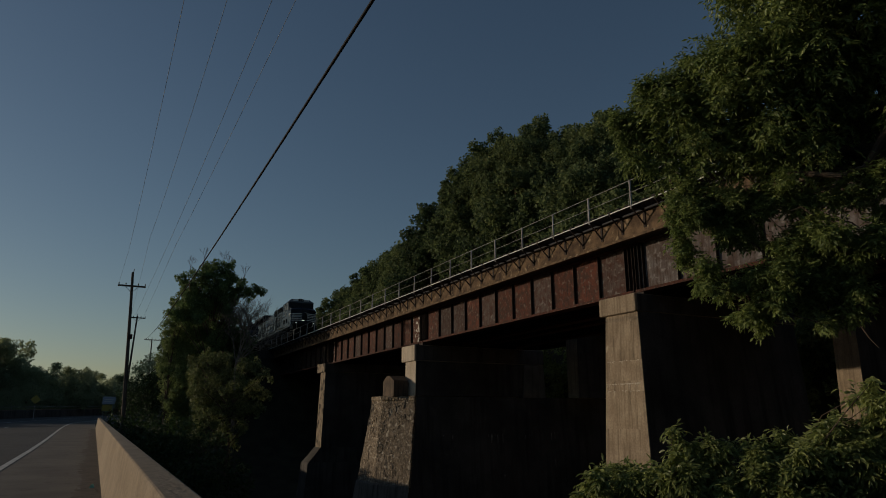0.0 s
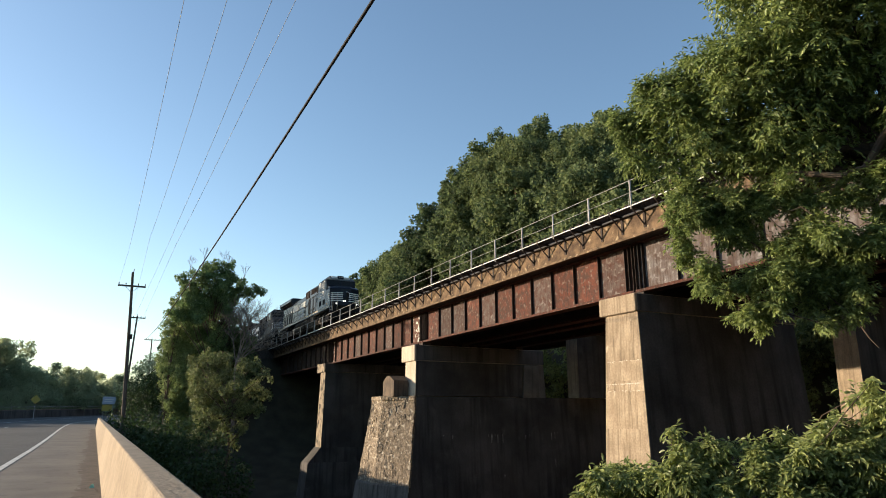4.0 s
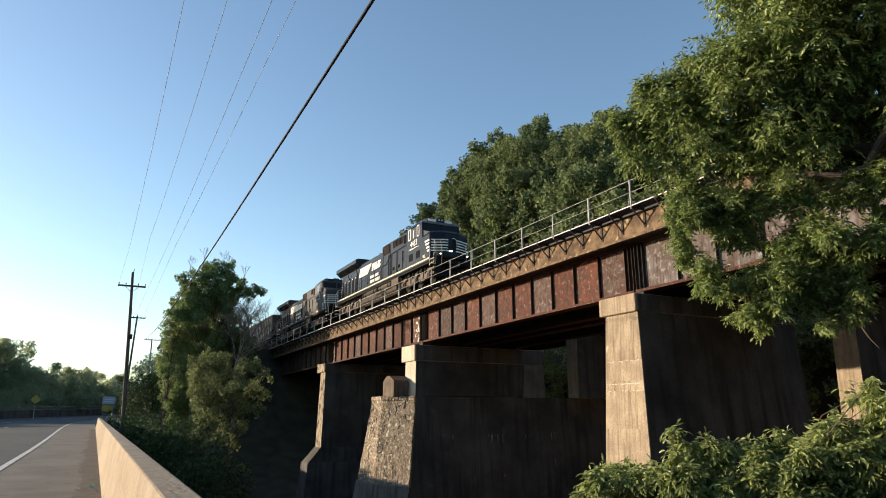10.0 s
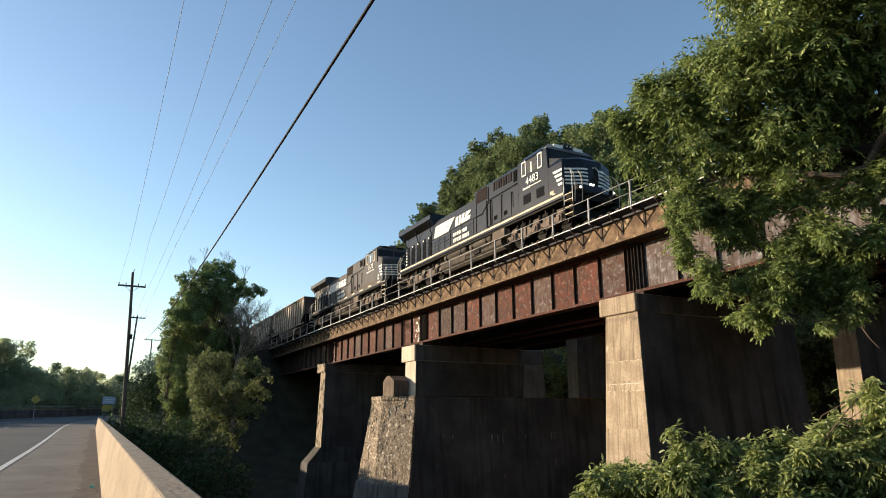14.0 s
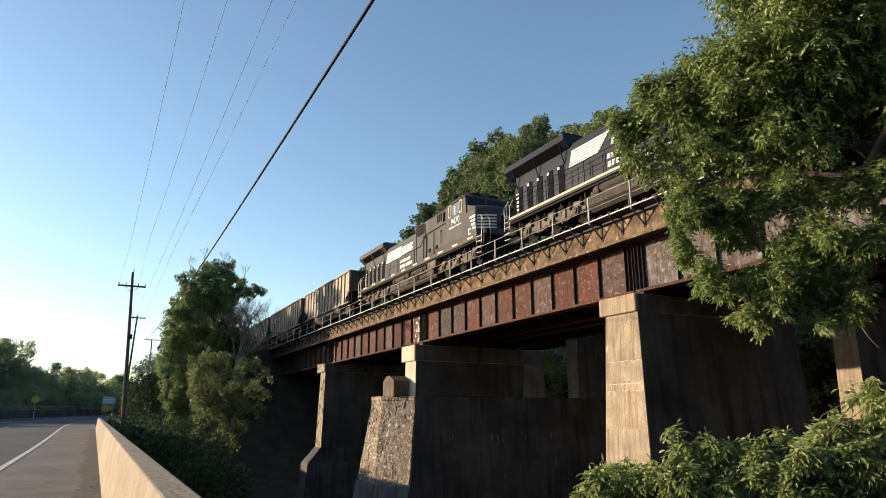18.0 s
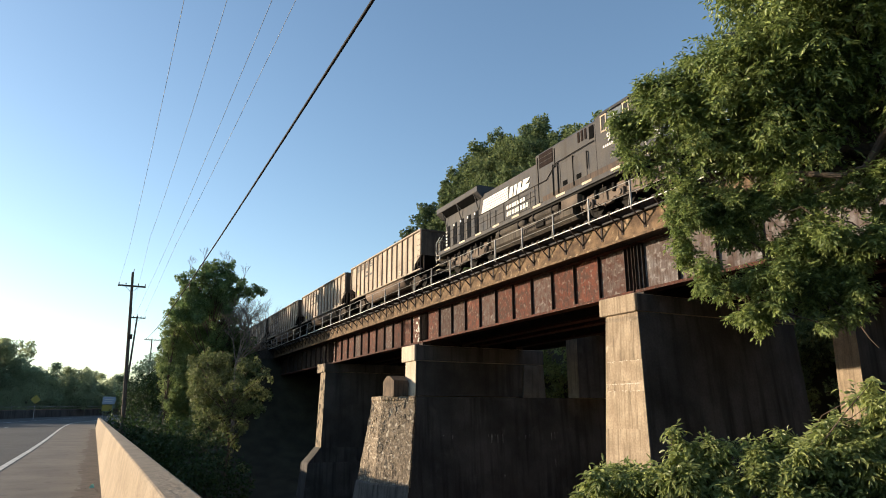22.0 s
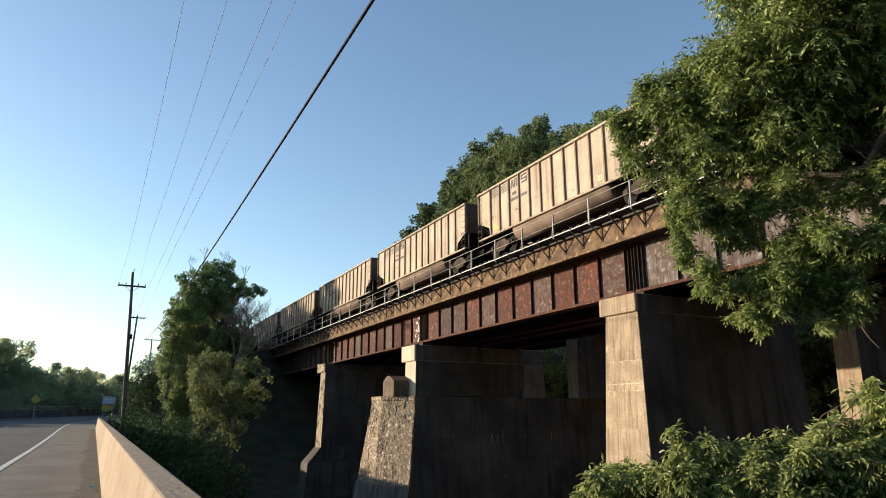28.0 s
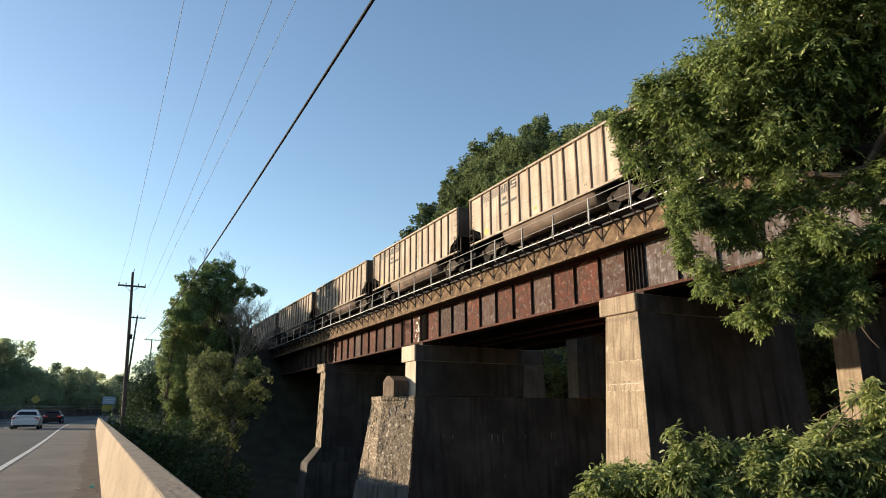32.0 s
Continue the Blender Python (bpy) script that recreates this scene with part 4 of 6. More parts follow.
tree("olive_tree", "yellowish olive green small tree in the ravine", (9.6, 55.6, -6.0), OLIVE, 20000, 0.16, LEAF_OLIVE, 14, 0.13, wide=0.36, lumps=12, shell=0.45, spread=0.95, clump=0.30)
BANK = [(4.3, 80.9, 3.6, 2.90), (6.3, 78.0, 1.9, 3.20), (3.4, 78.3, 1.6, 1.90), (7.5, 64.5, -1.1, 3.20), (4.3, 44.7, -1.1, 2.00), (5.6, 41.5, -2.5, 2.00),
        (7.6, 44.2, -2.1, 2.20), (4.3, 64.9, -0.6, 2.60), (1.5, 66.0, 0.9, 0.60), (5.0, 57.0, -1.6, 2.0), (1.9, 57.6, 0.2, 0.75), (2.8, 56.0, 0.0, 1.1), (3.3, 52.0, -0.5, 1.2), (1.5, 62.0, 0.4, 0.8)]
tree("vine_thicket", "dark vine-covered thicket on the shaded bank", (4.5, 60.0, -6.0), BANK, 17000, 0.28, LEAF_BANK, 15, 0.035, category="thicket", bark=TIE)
UNDER_WOOD = [(39.6 + (k % 3) * 1.2, 47.0 + k * 1.0, 2.6 + (k * 7 % 5) * 1.3, 1.5) for k in range(16)]
tree("undergrowth", "green undergrowth on the slope behind the bridges", (43, 55, -3.0), UNDER_WOOD, 9000, 0.3, LEAF_BUSH, 19, 0.1, category="shrub", wide=0.36)
BACK = [(4.2, 89.7, 6.2, 1.20), (6.9, 109.6, 8.0, 1.70), (8.2, 99.5, 8.4, 1.90), (3.9, 94.9, 4.0, 1.80), (6.0, 96.0, 3.5, 2.2)]
tree("roadside_tree", "small roadside tree behind the utility poles", (5.5, 98.0, -0.2), BACK, 4500, 0.35, LEAF_FAR, 16, 0.18)
rng = random.Random(21)
dead = thing("bare_tree", "leafless grey tree with fine bare twigs", "tree")
limb = Solid()
limb.path([(12.7, 71.2, -3.8), (12.5, 71.0, 2), (12.4, 71.0, 6.0)], 0.2, 7, 0.13)
def twig(p, d, length, r, depth):
    q = p + d * length
    limb.rod(p, q, r, 5, r * 0.65)
    if depth:
        for _ in range(3):
            e = (d + Vector((rng.gauss(0, 0.45), rng.gauss(0, 0.45), rng.gauss(0.05, 0.3)))).normalized()
            twig(q if _ else p.lerp(q, 0.6), e, length * rng.uniform(0.6, 0.85), r * 0.66, depth - 1)
for d in ((0.35, -0.1, 0.9), (0.7, -0.2, 0.75), (-0.15, 0.1, 1.0), (0.55, 0.0, 0.85), (0.2, -0.3, 0.95), (0.1, -0.2, 0.8)):
    twig(Vector((12.4, 71.0, 6.0)), Vector(d).normalized(), 2.5, 0.07, 5)
part("trunk", limb, DEADWOOD, dead)
for base, tip in (((7.39, 72.22, 13.67), (7.30, 72.23, 15.94)), ((8.43, 72.11, 15.66), (8.60, 72.09, 17.02)), ((11.12, 71.74, 14.94), (11.07, 71.75, 16.34)), ((12.28, 71.55, 14.58), (12.74, 71.47, 15.34)), ((10.38, 71.85, 15.80), (10.54, 71.83, 16.68))):
    base, tip = Vector(base), Vector(tip)
    limb = Solid().path([base - Vector((0, 0, 2.0)), base, tip], 0.07, 6, 0.03)
    for lean in (-0.25, 0.05, 0.3):
        twig(tip, Vector((lean, 0, 1.0)).normalized(), 0.6, 0.02, 2)
    part("dead_branch", limb, DEADWOOD, maple, "bare grey dead branch")


def wood_tree(seed, height, width, leaf, name="crown", count=16000, size=0.28):
    """Meshes of one broad woodland tree with its foot at the origin: trunk and crown."""
    rng = random.Random(seed)
    blobs = []
    for k in range(11):                  # rounded boughs, smaller towards the top
        f = k / 10
        a = k * 2.4 + rng.uniform(-0.5, 0.5)
        out = width * (0.5 - 0.34 * f) * rng.uniform(0.75, 1.15)
        blobs.append((math.cos(a) * out, math.sin(a) * out, height * (0.2 + 0.62 * f) + rng.uniform(-0.6, 0.6), width * (0.30 - 0.11 * f) * rng.uniform(0.8, 1.15)))
    trunk = limbs(Solid(), (0, 0, -1), [b[:3] for b in blobs], 0.2, rng).data("trunk", BARK, True)
    return trunk, leaf_mesh(name, clumps(blobs, 12, seed, 0.86, 0.34), count, size, leaf, seed, 0.1, 1, 0.5, 0.42)


# far trees wear the haze-paled leaf colour
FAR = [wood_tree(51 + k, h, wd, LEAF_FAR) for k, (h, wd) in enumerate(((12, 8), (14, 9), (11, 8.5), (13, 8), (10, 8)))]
VARIANTS = [wood_tree(31 + k, h, wd, LEAF_HILL) for k, (h, wd) in enumerate(((12, 7), (14, 8), (11, 7.5), (13, 6.0), (10, 6.5)))]
HEIGHTS = (12, 14, 11, 13, 10)
rng = random.Random(77)


def woodland(x, y, z, k, s, kinds=None):
    t = thing("woodland_tree", "dense green deciduous tree in the woods", "tree", group="woodland trees", m=pose(x, y, z + (float(rise(y)) if x < 14 else 0.0), 0, 0, rng.uniform(0, 360)) @ Matrix.Scale(s, 4))
    part("trunk", (kinds or VARIANTS)[k][0], None, t)
    part("crown", (kinds or VARIANTS)[k][1], None, t)


for row, x in enumerate((44, 47.5, 51.5, 56, 42.5, 45.0)):
    y = 14.0 + row
    while y < 185:
        k = rng.randrange(5)
        top = float(hill_top(y)) * (x / 45) + rng.uniform(-3.2, 0.2) - (0.3 if row == 1 else 1.8)
        g = float(ground_z(x, y))
        if row > 3:
            top = g + rng.uniform(6.5, 8.5)
        s = min(1.5, max(0.55, (top - g) / HEIGHTS[k]))
        if row < 4 or not 44 < y < 66:
            woodland(x + rng.uniform(-1.2, 1.2), y, top - HEIGHTS[k] * s, k, s)
        y += rng.uniform(3.8, 5.5) * (1 if row < 2 else 1.4)
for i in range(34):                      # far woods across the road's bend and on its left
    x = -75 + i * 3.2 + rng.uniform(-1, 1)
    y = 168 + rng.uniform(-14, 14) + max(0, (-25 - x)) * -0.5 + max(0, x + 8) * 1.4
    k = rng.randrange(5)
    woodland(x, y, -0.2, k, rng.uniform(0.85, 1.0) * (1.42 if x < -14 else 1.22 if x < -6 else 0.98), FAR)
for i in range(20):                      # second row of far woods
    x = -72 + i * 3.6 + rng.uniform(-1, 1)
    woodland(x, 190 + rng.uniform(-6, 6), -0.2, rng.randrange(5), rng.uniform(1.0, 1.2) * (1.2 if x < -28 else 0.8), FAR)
for i in range(46):                      # unseen woods added behind the eye to hold back skylight
    a = radians(186 + i * 3.9)
    d = rng.uniform(42, 62)
    if not -24 < 8 + d * math.cos(a) < 5:     # the road stays clear
        woodland(8 + d * math.cos(a), 6 + d * math.sin(a), -0.4, rng.randrange(5), rng.uniform(1.0, 1.35))
# more unseen trees, added close by to darken the piers' near sides
for x, y, k in ((12.5, -9, 1), (15.5, -13, 3), (11, -16, 0), (16, -20, 1), (9, -24, 1)):
    woodland(x, y, -4.2, k, 1.25)
for x, y, q in ((11.0, 83.0, 1.28), (9.4, 86.0, 1.15), (10.4, 92.0, 1.3), (11.8, 78.3, 1.18)):
    woodland(x, y, -0.4, 3, q)         # added on the bank, hidden behind the tall tree, to shade far cars
for i in range(9):                       # unseen low trees left of the road, added to shade its far end
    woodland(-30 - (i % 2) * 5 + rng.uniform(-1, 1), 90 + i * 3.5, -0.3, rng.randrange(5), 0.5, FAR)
for i in range(14):                      # unseen tall woods farther left, added to shade the bridge's far end
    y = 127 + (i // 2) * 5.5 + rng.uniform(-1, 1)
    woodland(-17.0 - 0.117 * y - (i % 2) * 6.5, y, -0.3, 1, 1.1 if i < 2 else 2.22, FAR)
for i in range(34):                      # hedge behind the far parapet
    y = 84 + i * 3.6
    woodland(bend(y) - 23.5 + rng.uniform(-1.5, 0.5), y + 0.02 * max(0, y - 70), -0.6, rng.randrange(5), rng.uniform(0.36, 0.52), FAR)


# ---- poles, wires, signs, guard rail ----
def utility_pole(x, y, z0, top, arm_z, lean, arm=2.1):
    p = thing("utility_pole", "weathered wooden utility pole with a crossarm", "utility pole", pose(x, y, z0), "roadside poles")
    part("pole", Solid().path([(0, 0, -0.5), (lean * 0.5, 0, (top - z0) / 2), (lean, 0, top - z0)], 0.17, 10, 0.10), WOOD, p, smooth=True)
    h = arm_z - z0
    lx = lean * h / (top - z0)
    part("crossarm", Solid().cbox(lx - arm / 2, lx + arm / 2, -0.19, -0.07, h - 0.07, h + 0.07, 0.012), WOOD, p)
    part("brace", Solid().rod((lx - 0.5, -0.13, h - 0.05), (lx, -0.13, h - 0.55), 0.02, 5).rod((lx + 0.5, -0.13, h - 0.05), (lx, -0.13, h - 0.55), 0.02, 5), GALV, p)
    for k in (-0.95, -0.45, 0.45, 0.95):
        part("insulator", Solid().rod((lx + k * arm / 2, -0.13, h + 0.07), (lx + k * arm / 2, -0.13, h + 0.13), 0.02, 6).rod((lx + k * arm / 2, -0.13, h + 0.13), (lx + k * arm / 2, -0.13, h + 0.25), 0.055, 8, 0.035), GLASS, p)
    part("top_pin", Solid().rod((lx, 0, top - z0), (lx + 0.05, 0, top - z0 + 0.3), 0.03, 6), GALV, p)
    return p


pole = utility_pole(2.15, 60, -0.15, 12.6, 11.42, -0.55)
part("cable_clamp", Solid().cbox(-0.4, -0.05, -0.22, -0.02, 7.2, 7.6, 0.03), RUST_DARK, pole)
utility_pole(3.3, 100, -0.15, 14.2, 13.9, 0.55)
utility_pole(8.3, 135, -0.15, 14.6, 14.4, -0.2, 2.6)


def wire(name, pts, r, mat, label):
    w = Solid().path(pts, r, 6)
    return single(name, w, mat, label, "overhead wire", smooth=True)


wire("cable", [(2.9 + 0.029 * y, y, 7.5 + 0.0316 * (y - 11.7) + 0.000238 * (y - 11.7) * (y - 32.6)) for y in range(-30, 136, 5)], 0.028, WIRE, "thick black overhead cable sagging along the road")
for x0, y0, x1, y1, z1, curve, pin in ((0.94, 17.1, 0.91, 52.0, 12.39, 0.00155, (0.66, 59.87, 11.62)), (1.97, 16.6, 1.96, 47.0, 12.21, 0.00155, (3.05, 99.87, 13.95)), (3.05, 16.1, 2.64, 45.0, 10.35, 0.0008, (3.5, 99.87, 13.95)), (3.62, 15.9, 3.08, 39.0, 10.44, 0.0009, (4.6, 99.87, 13.95))):
    pts = []
    for y in range(-24, int(y1) + 1, 3):
        f = (y - y0) / (y1 - y0)
        pts.append((x0 + (x1 - x0) * f, y, 12.0 + (z1 - 12.0) * f + curve * (y - y0) * (y - y1)))
    wire("power_line", pts + [pin], 0.0075, WIRE_PALE, "thin pale power line strung between poles")

sign = thing("warning_sign", "yellow diamond warning sign on a post", "road sign", pose(-8.8, 130, 0.0))
part("sign_post", Solid().box(-0.05, 0.05, 0.03, 0.11, -0.3, 3.6), GALV, sign)
part("sign_plate", Solid().along_y([(0, 2.6), (0.74, 3.34), (0, 4.08), (-0.74, 3.34)], -0.01, 0.02), YELLOW, sign)
sign = thing("guide_sign", "pale blue road sign with a yellow plate below", "road sign", pose(1.75, 110, 0))
for x in (-0.6, 0.6):
    part("sign_post", Solid().box(x - 0.05, x + 0.05, 0.03, 0.11, -0.3, 3.4), GALV, sign)
part("sign_plate", Solid().box(-0.85, 0.85, -0.01, 0.02, 2.45, 3.5), BLUE, sign)
part("sign_bar", Solid().box(-0.6, 0.6, -0.016, -0.012, 3.05, 3.15).box(-0.6, 0.4, -0.016, -0.012, 2.75, 2.85), WHITE, sign)
part("yellow_plate", Solid().box(-0.85, 0.45, -0.01, 0.02, 1.5, 2.3), YELLOW, sign)

guard = thing("far_parapet", "dark concrete parapet with a steel rail across the road", "barrier", kind="structure")
for k in range(29):
    y0, y1 = 40 + k * 6, 46 + k * 6
    up = float(rise(y0 + 3))
    def at(y, off):
        n = Vector((1, -slope_of(y), 0)).normalized()
        return (bend(y) + n.x * off, y + n.y * off)
    a, b, c, d = at(y0, -19.4), at(y1, -19.4), at(y1, -19.0), at(y0, -19.0)
    part("parapet_section", Solid().loft([[(*p, z) for p in (a, b, c, d)] for z in (up - 0.3, up + 1.35)]), DARK_CONCRETE, guard)
    part("coping", Solid().loft([[(*p, z) for p in (a, b, c, d)] for z in (up + 1.352, up + 1.45)]), CONCRETE, guard)
    part("rail_post", Solid().rod((*at(y0, -19.2), up + 1.4), (*at(y0, -19.2), up + 1.95), 0.05, 6), GALV, guard)
    part("rail_bar", Solid().rod((*at(y0, -19.2), up + 1.9), (*at(y1, -19.2), up + 1.9), 0.045, 6), GALV, guard)
litter = thing("plastic_litter", "crumpled teal plastic scrap on the shoulder", "litter", pose(0.10, 12.95, 0.009))
part("scrap", Solid().loft([[(-0.04, -0.03, 0), (0.04, -0.03, 0), (0.04, 0.04, 0), (-0.03, 0.03, 0)], [(-0.02, -0.02, 0.05), (0.02, -0.02, 0.03), (0.02, 0.03, 0.06), (-0.02, 0.02, 0.04)]]), TEAL, litter)


# ---- train ----
def lettering(name, body, size, parent, m, mat=WHITE, depth=0.002):
    cu = bpy.data.curves.new(name, "FONT")
    cu.body, cu.size, cu.extrude = body, size, depth
    cu.align_x = "CENTER"
    cu.materials.append(mat)
    ob = new(name, cu)
    ob.parent, ob.matrix_basis = parent, m
    return ob


WHEEL_LOCO = 0.53
WHEEL_CAR = 0.46


def wheelset_data(r, gauge=0.74):
    s = Solid()
    for k in (-1, 1):
        s.rod((k * gauge, 0, 0), (k * (gauge + 0.12), 0, 0), r, 24).rod((k * (gauge - 0.03), 0, 0), (k * gauge, 0, 0), r + 0.025, 24)
        for a in range(5):
            c, d = math.cos(a * math.tau / 5), math.sin(a * math.tau / 5)
            s.rod((k * (gauge + 0.12), c * r * 0.55, d * r * 0.55), (k * (gauge + 0.135), c * r * 0.55, d * r * 0.55), r * 0.12, 6)
    s.rod((-1.05, 0, 0), (1.05, 0, 0), 0.08, 8)
    return s.data("wheelset", UNDER_DARK, True)


LOCO_WHEEL, CAR_WHEEL = wheelset_data(WHEEL_LOCO), wheelset_data(WHEEL_CAR)
SPIN = []                              # wheelsets and their radius, place


def loco_truck(parent, yc):
    f = Solid()
    for s in (-1, 1):
        x0, x1 = sorted((s * 1.02, s * 1.2))
        prof = [(-2.85, 0.70), (-2.75, 0.98), (-1.75, 1.06), (-1.35, 0.90), (-0.75, 0.90), (-0.35, 1.06), (0.35, 1.06), (0.75, 0.90), (1.35, 0.90), (1.75, 1.06), (2.75, 0.98), (2.85, 0.70), (2.6, 0.50), (1.55, 0.48), (1.35, 0.30), (0.75, 0.30), (0.55, 0.50), (-0.55, 0.50), (-0.75, 0.30), (-1.35, 0.30), (-1.55, 0.48), (-2.6, 0.50)]
        f.along_x([(yc + a, b) for a, b in prof], x0, x1)
    f.box(-1.0, 1.0, yc - 0.3, yc + 0.3, 0.6, 0.95)
    t = part("truck", f, UNDER, parent, "dusty cast three-axle truck")
    for k in (-2.05, 0, 2.05):
        for s in (-1, 1):
            b = Solid().cbox(*sorted((s * 1.205, s * 1.34)), yc + k - 0.24, yc + k + 0.24, 0.34, 0.76, 0.03).rod((s * 1.34, yc + k, 0.54), (s * 1.40, yc + k, 0.54), 0.14, 10)
            part("axle_box", b, UNDER, t)
            for d in (-0.42, 0.42):
                part("spring", Solid().rod((s * 1.25, yc + k + d, 0.72), (s * 1.25, yc + k + d, 1.12), 0.09, 8), UNDER_DARK, t)
        w = part("wheelset", LOCO_WHEEL, None, parent, m=pose(0, yc + k, WHEEL_LOCO))
        SPIN.append((w, WHEEL_LOCO, (0, yc + k, WHEEL_LOCO)))
    for s in (-1, 1):
        part("brake_rod", Solid().rod((s * 1.24, yc - 2.6, 0.40), (s * 1.24, yc + 2.6, 0.40), 0.03, 6), UNDER, t)
        for k in (-2.75, -0.9, 1.15, 2.75):
            part("sand_pipe", Solid().path([(s * 1.26, yc + k, 1.25), (s * 1.28, yc + k, 0.75), (s * 1.2, yc + k * 0.97, 0.2)], 0.022, 5), UNDER, t)
        for k in (-1.05, 1.05):
            part("brake_shoe_hanger", Solid().cbox(*sorted((s * 1.205, s * 1.27)), yc + k - 0.16, yc + k + 0.16, 0.36, 0.86, 0.03), UNDER, t)
        for k in (-1.0, 1.0):
            part("brake_cylinder", Solid().rod((s * 1.28, yc + k - 0.22, 0.98), (s * 1.28, yc + k + 0.22, 0.98), 0.11, 10), UNDER_DARK, t)



def locomotive(number, paint, dusty):
    L = thing("locomotive", ("dusty faded" if dusty else "glossy") + " black diesel freight locomotive with white stripes", "locomotive", group="locomotives")
    part("underframe", Solid().box(-1.45, 1.45, 1.5, 22.2, 1.28, 1.50).box(-0.9, 0.9, 0.9, 22.8, 1.0, 1.3), UNDER_DARK, L)
    for s in (-1, 1):
        x0, x1 = sorted((s * 1.45, s * 1.53))
        part("side_sill", Solid().cbox(x0, x1, 2.0, 21.9, 1.40, 1.64, 0.01), paint, L)
        if not dusty:
            a, b = sorted((s * 1.533, s * 1.54))
            part("sill_stripe", Solid().box(a, b, 2.0, 21.7, 1.52, 1.635), CREAM_SILL, L, "pale cream sill stripe")
        else:
            a, b = sorted((s * 1.533, s * 1.54))
            for k in range(10):
                part("sill_stripe", Solid().box(a, b, 2.3 + k * 2.0, 3.0 + k * 2.0, 1.53, 1.65), CREAM_SILL, L, "pale sill dash")
        a, b = sorted((s * 0.93, s * 1.5))
        part("walkway", Solid().box(a, b, 5.6, 22.2, 1.645, 1.68), UNDER_DARK, L)
    # nose: full-width sides, a front that sweeps back to the corners, a top that climbs to the windshield
    def nose_ring(z, d):
        return [(-1.52 + d, 3.4, z), (-1.52 + d, 2.02 + d, z), (-1.44 + d, 1.94 + d, z), (-0.55, 1.52 + d, z), (0.55, 1.52 + d, z), (1.44 - d, 1.94 + d, z), (1.52 - d, 2.02 + d, z), (1.52 - d, 3.4, z)]
    part("nose", Solid().loft([nose_ring(1.5, 0.0), nose_ring(3.30, 0.0), nose_ring(3.42, 0.05)]), paint, L)
    part("nose_top", Solid().loft([[(-1.47, 1.99, 3.40), (-0.55, 1.57, 3.40), (0.55, 1.57, 3.40), (1.47, 1.99, 3.40), (1.47, 3.42, 3.40), (-1.47, 3.42, 3.40)],
         [(-1.40, 2.25, 3.56), (-0.5, 1.85, 3.62), (0.5, 1.85, 3.62), (1.40, 2.25, 3.56), (1.47, 3.42, 3.96), (-1.47, 3.42, 3.96)]]), paint, L)
    def swept(x):
        """Front face at a distance from the middle."""
        return 1.52 + max(0.0, abs(x) - 0.55) * 0.472
    for k in range(5):
        z, wz = 2.06 + k * 0.195, 0.09
        for s in (-1, 1):
            for xa, xb in ((0.12, 0.55), (0.55, 1.43)):
                part("nose_stripe", Solid().loft([[(s * xa, swept(xa) - d, z), (s * xb, swept(xb) - d, z), (s * xb, swept(xb) - d, z + wz), (s * xa, swept(xa) - d, z + wz)] for d in (0.012, -0.02)]), WHITE, L)
    for k in range(4):
        z, wz, tip = 2.08 + k * 0.245, 0.135, 2.36 + 0.12 * k
        for s in (-1, 1):
            part("nose_stripe", Solid().loft([[(s * w0, 2.03, z), (s * w0, tip - 0.03, z), (s * w0, tip + 0.06, z + wz), (s * w0, 2.03, z + wz)] for w0 in (1.528, 1.49)]), WHITE, L)
    part("nose_emblem", Solid().loft([[(-0.10, y, 2.16), (0.22, y, 2.12), (0.34, y, 2.42), (0.30, y, 2.84), (0.12, y, 2.98), (0.0, y, 2.86), (0.10, y, 2.60), (-0.14, y, 2.38)] for y in (1.482, 1.50)]), UNDER_DARK, L, "plain dark nose emblem")
    part("emblem_rim", Solid().path([(-0.02, 1.485, 2.99), (0.14, 1.485, 3.04), (0.32, 1.485, 2.92), (0.38, 1.485, 2.5)], 0.02, 5), WHITE, L)
    part("nose_door", Solid().cbox(-0.32, 0.30, 1.50, 1.56, 1.7, 3.1, 0.015), paint, L)
    # cab
    def cab_ring(y, zb, zt, w=1.52, c=0.28):
        return [(-w, y, zb), (w, y, zb), (w, y, zt - c), (w - 0.45, y, zt), (-w + 0.45, y, zt), (-w, y, zt - c)]
    part("cab", Solid().loft([cab_ring(3.16, 1.5, 3.80, 1.525, 0.1), cab_ring(3.24, 1.5, 4.52, 1.525, 0.05), cab_ring(3.62, 1.5, 4.90, 1.525, 0.42), cab_ring(3.95, 1.5, 4.96, 1.525, 0.48), cab_ring(5.85, 1.5, 4.92, 1.525, 0.46)]), paint, L)
    # brow coloured lighter than the cab to paint skylight on its slope
    part("cab_roof_rim", Solid().loft([cab_ring(3.19, 4.47, 4.58, 1.54, 0.04), cab_ring(3.60, 4.55, 4.94, 1.54, 0.40)]), paint if dusty else ROOF_GREY, L, "roof brow with skylight painted in as grey")
    for s in (-1, 1):
        a, b = sorted((s * 0.06, s * 1.35))
        part("windshield", Solid().loft([[(a, 3.125, 3.72), (b, 3.125, 3.72), (b, 3.215, 4.44), (a, 3.215, 4.44)], [(a, 3.18, 3.72), (b, 3.18, 3.72), (b, 3.26, 4.44), (a, 3.26, 4.44)]]), GLASS, L)
        for y0, y1 in ((3.66, 3.94), (5.12, 5.40)):
            xa, xb = sorted((s * 1.522, s * 1.555))
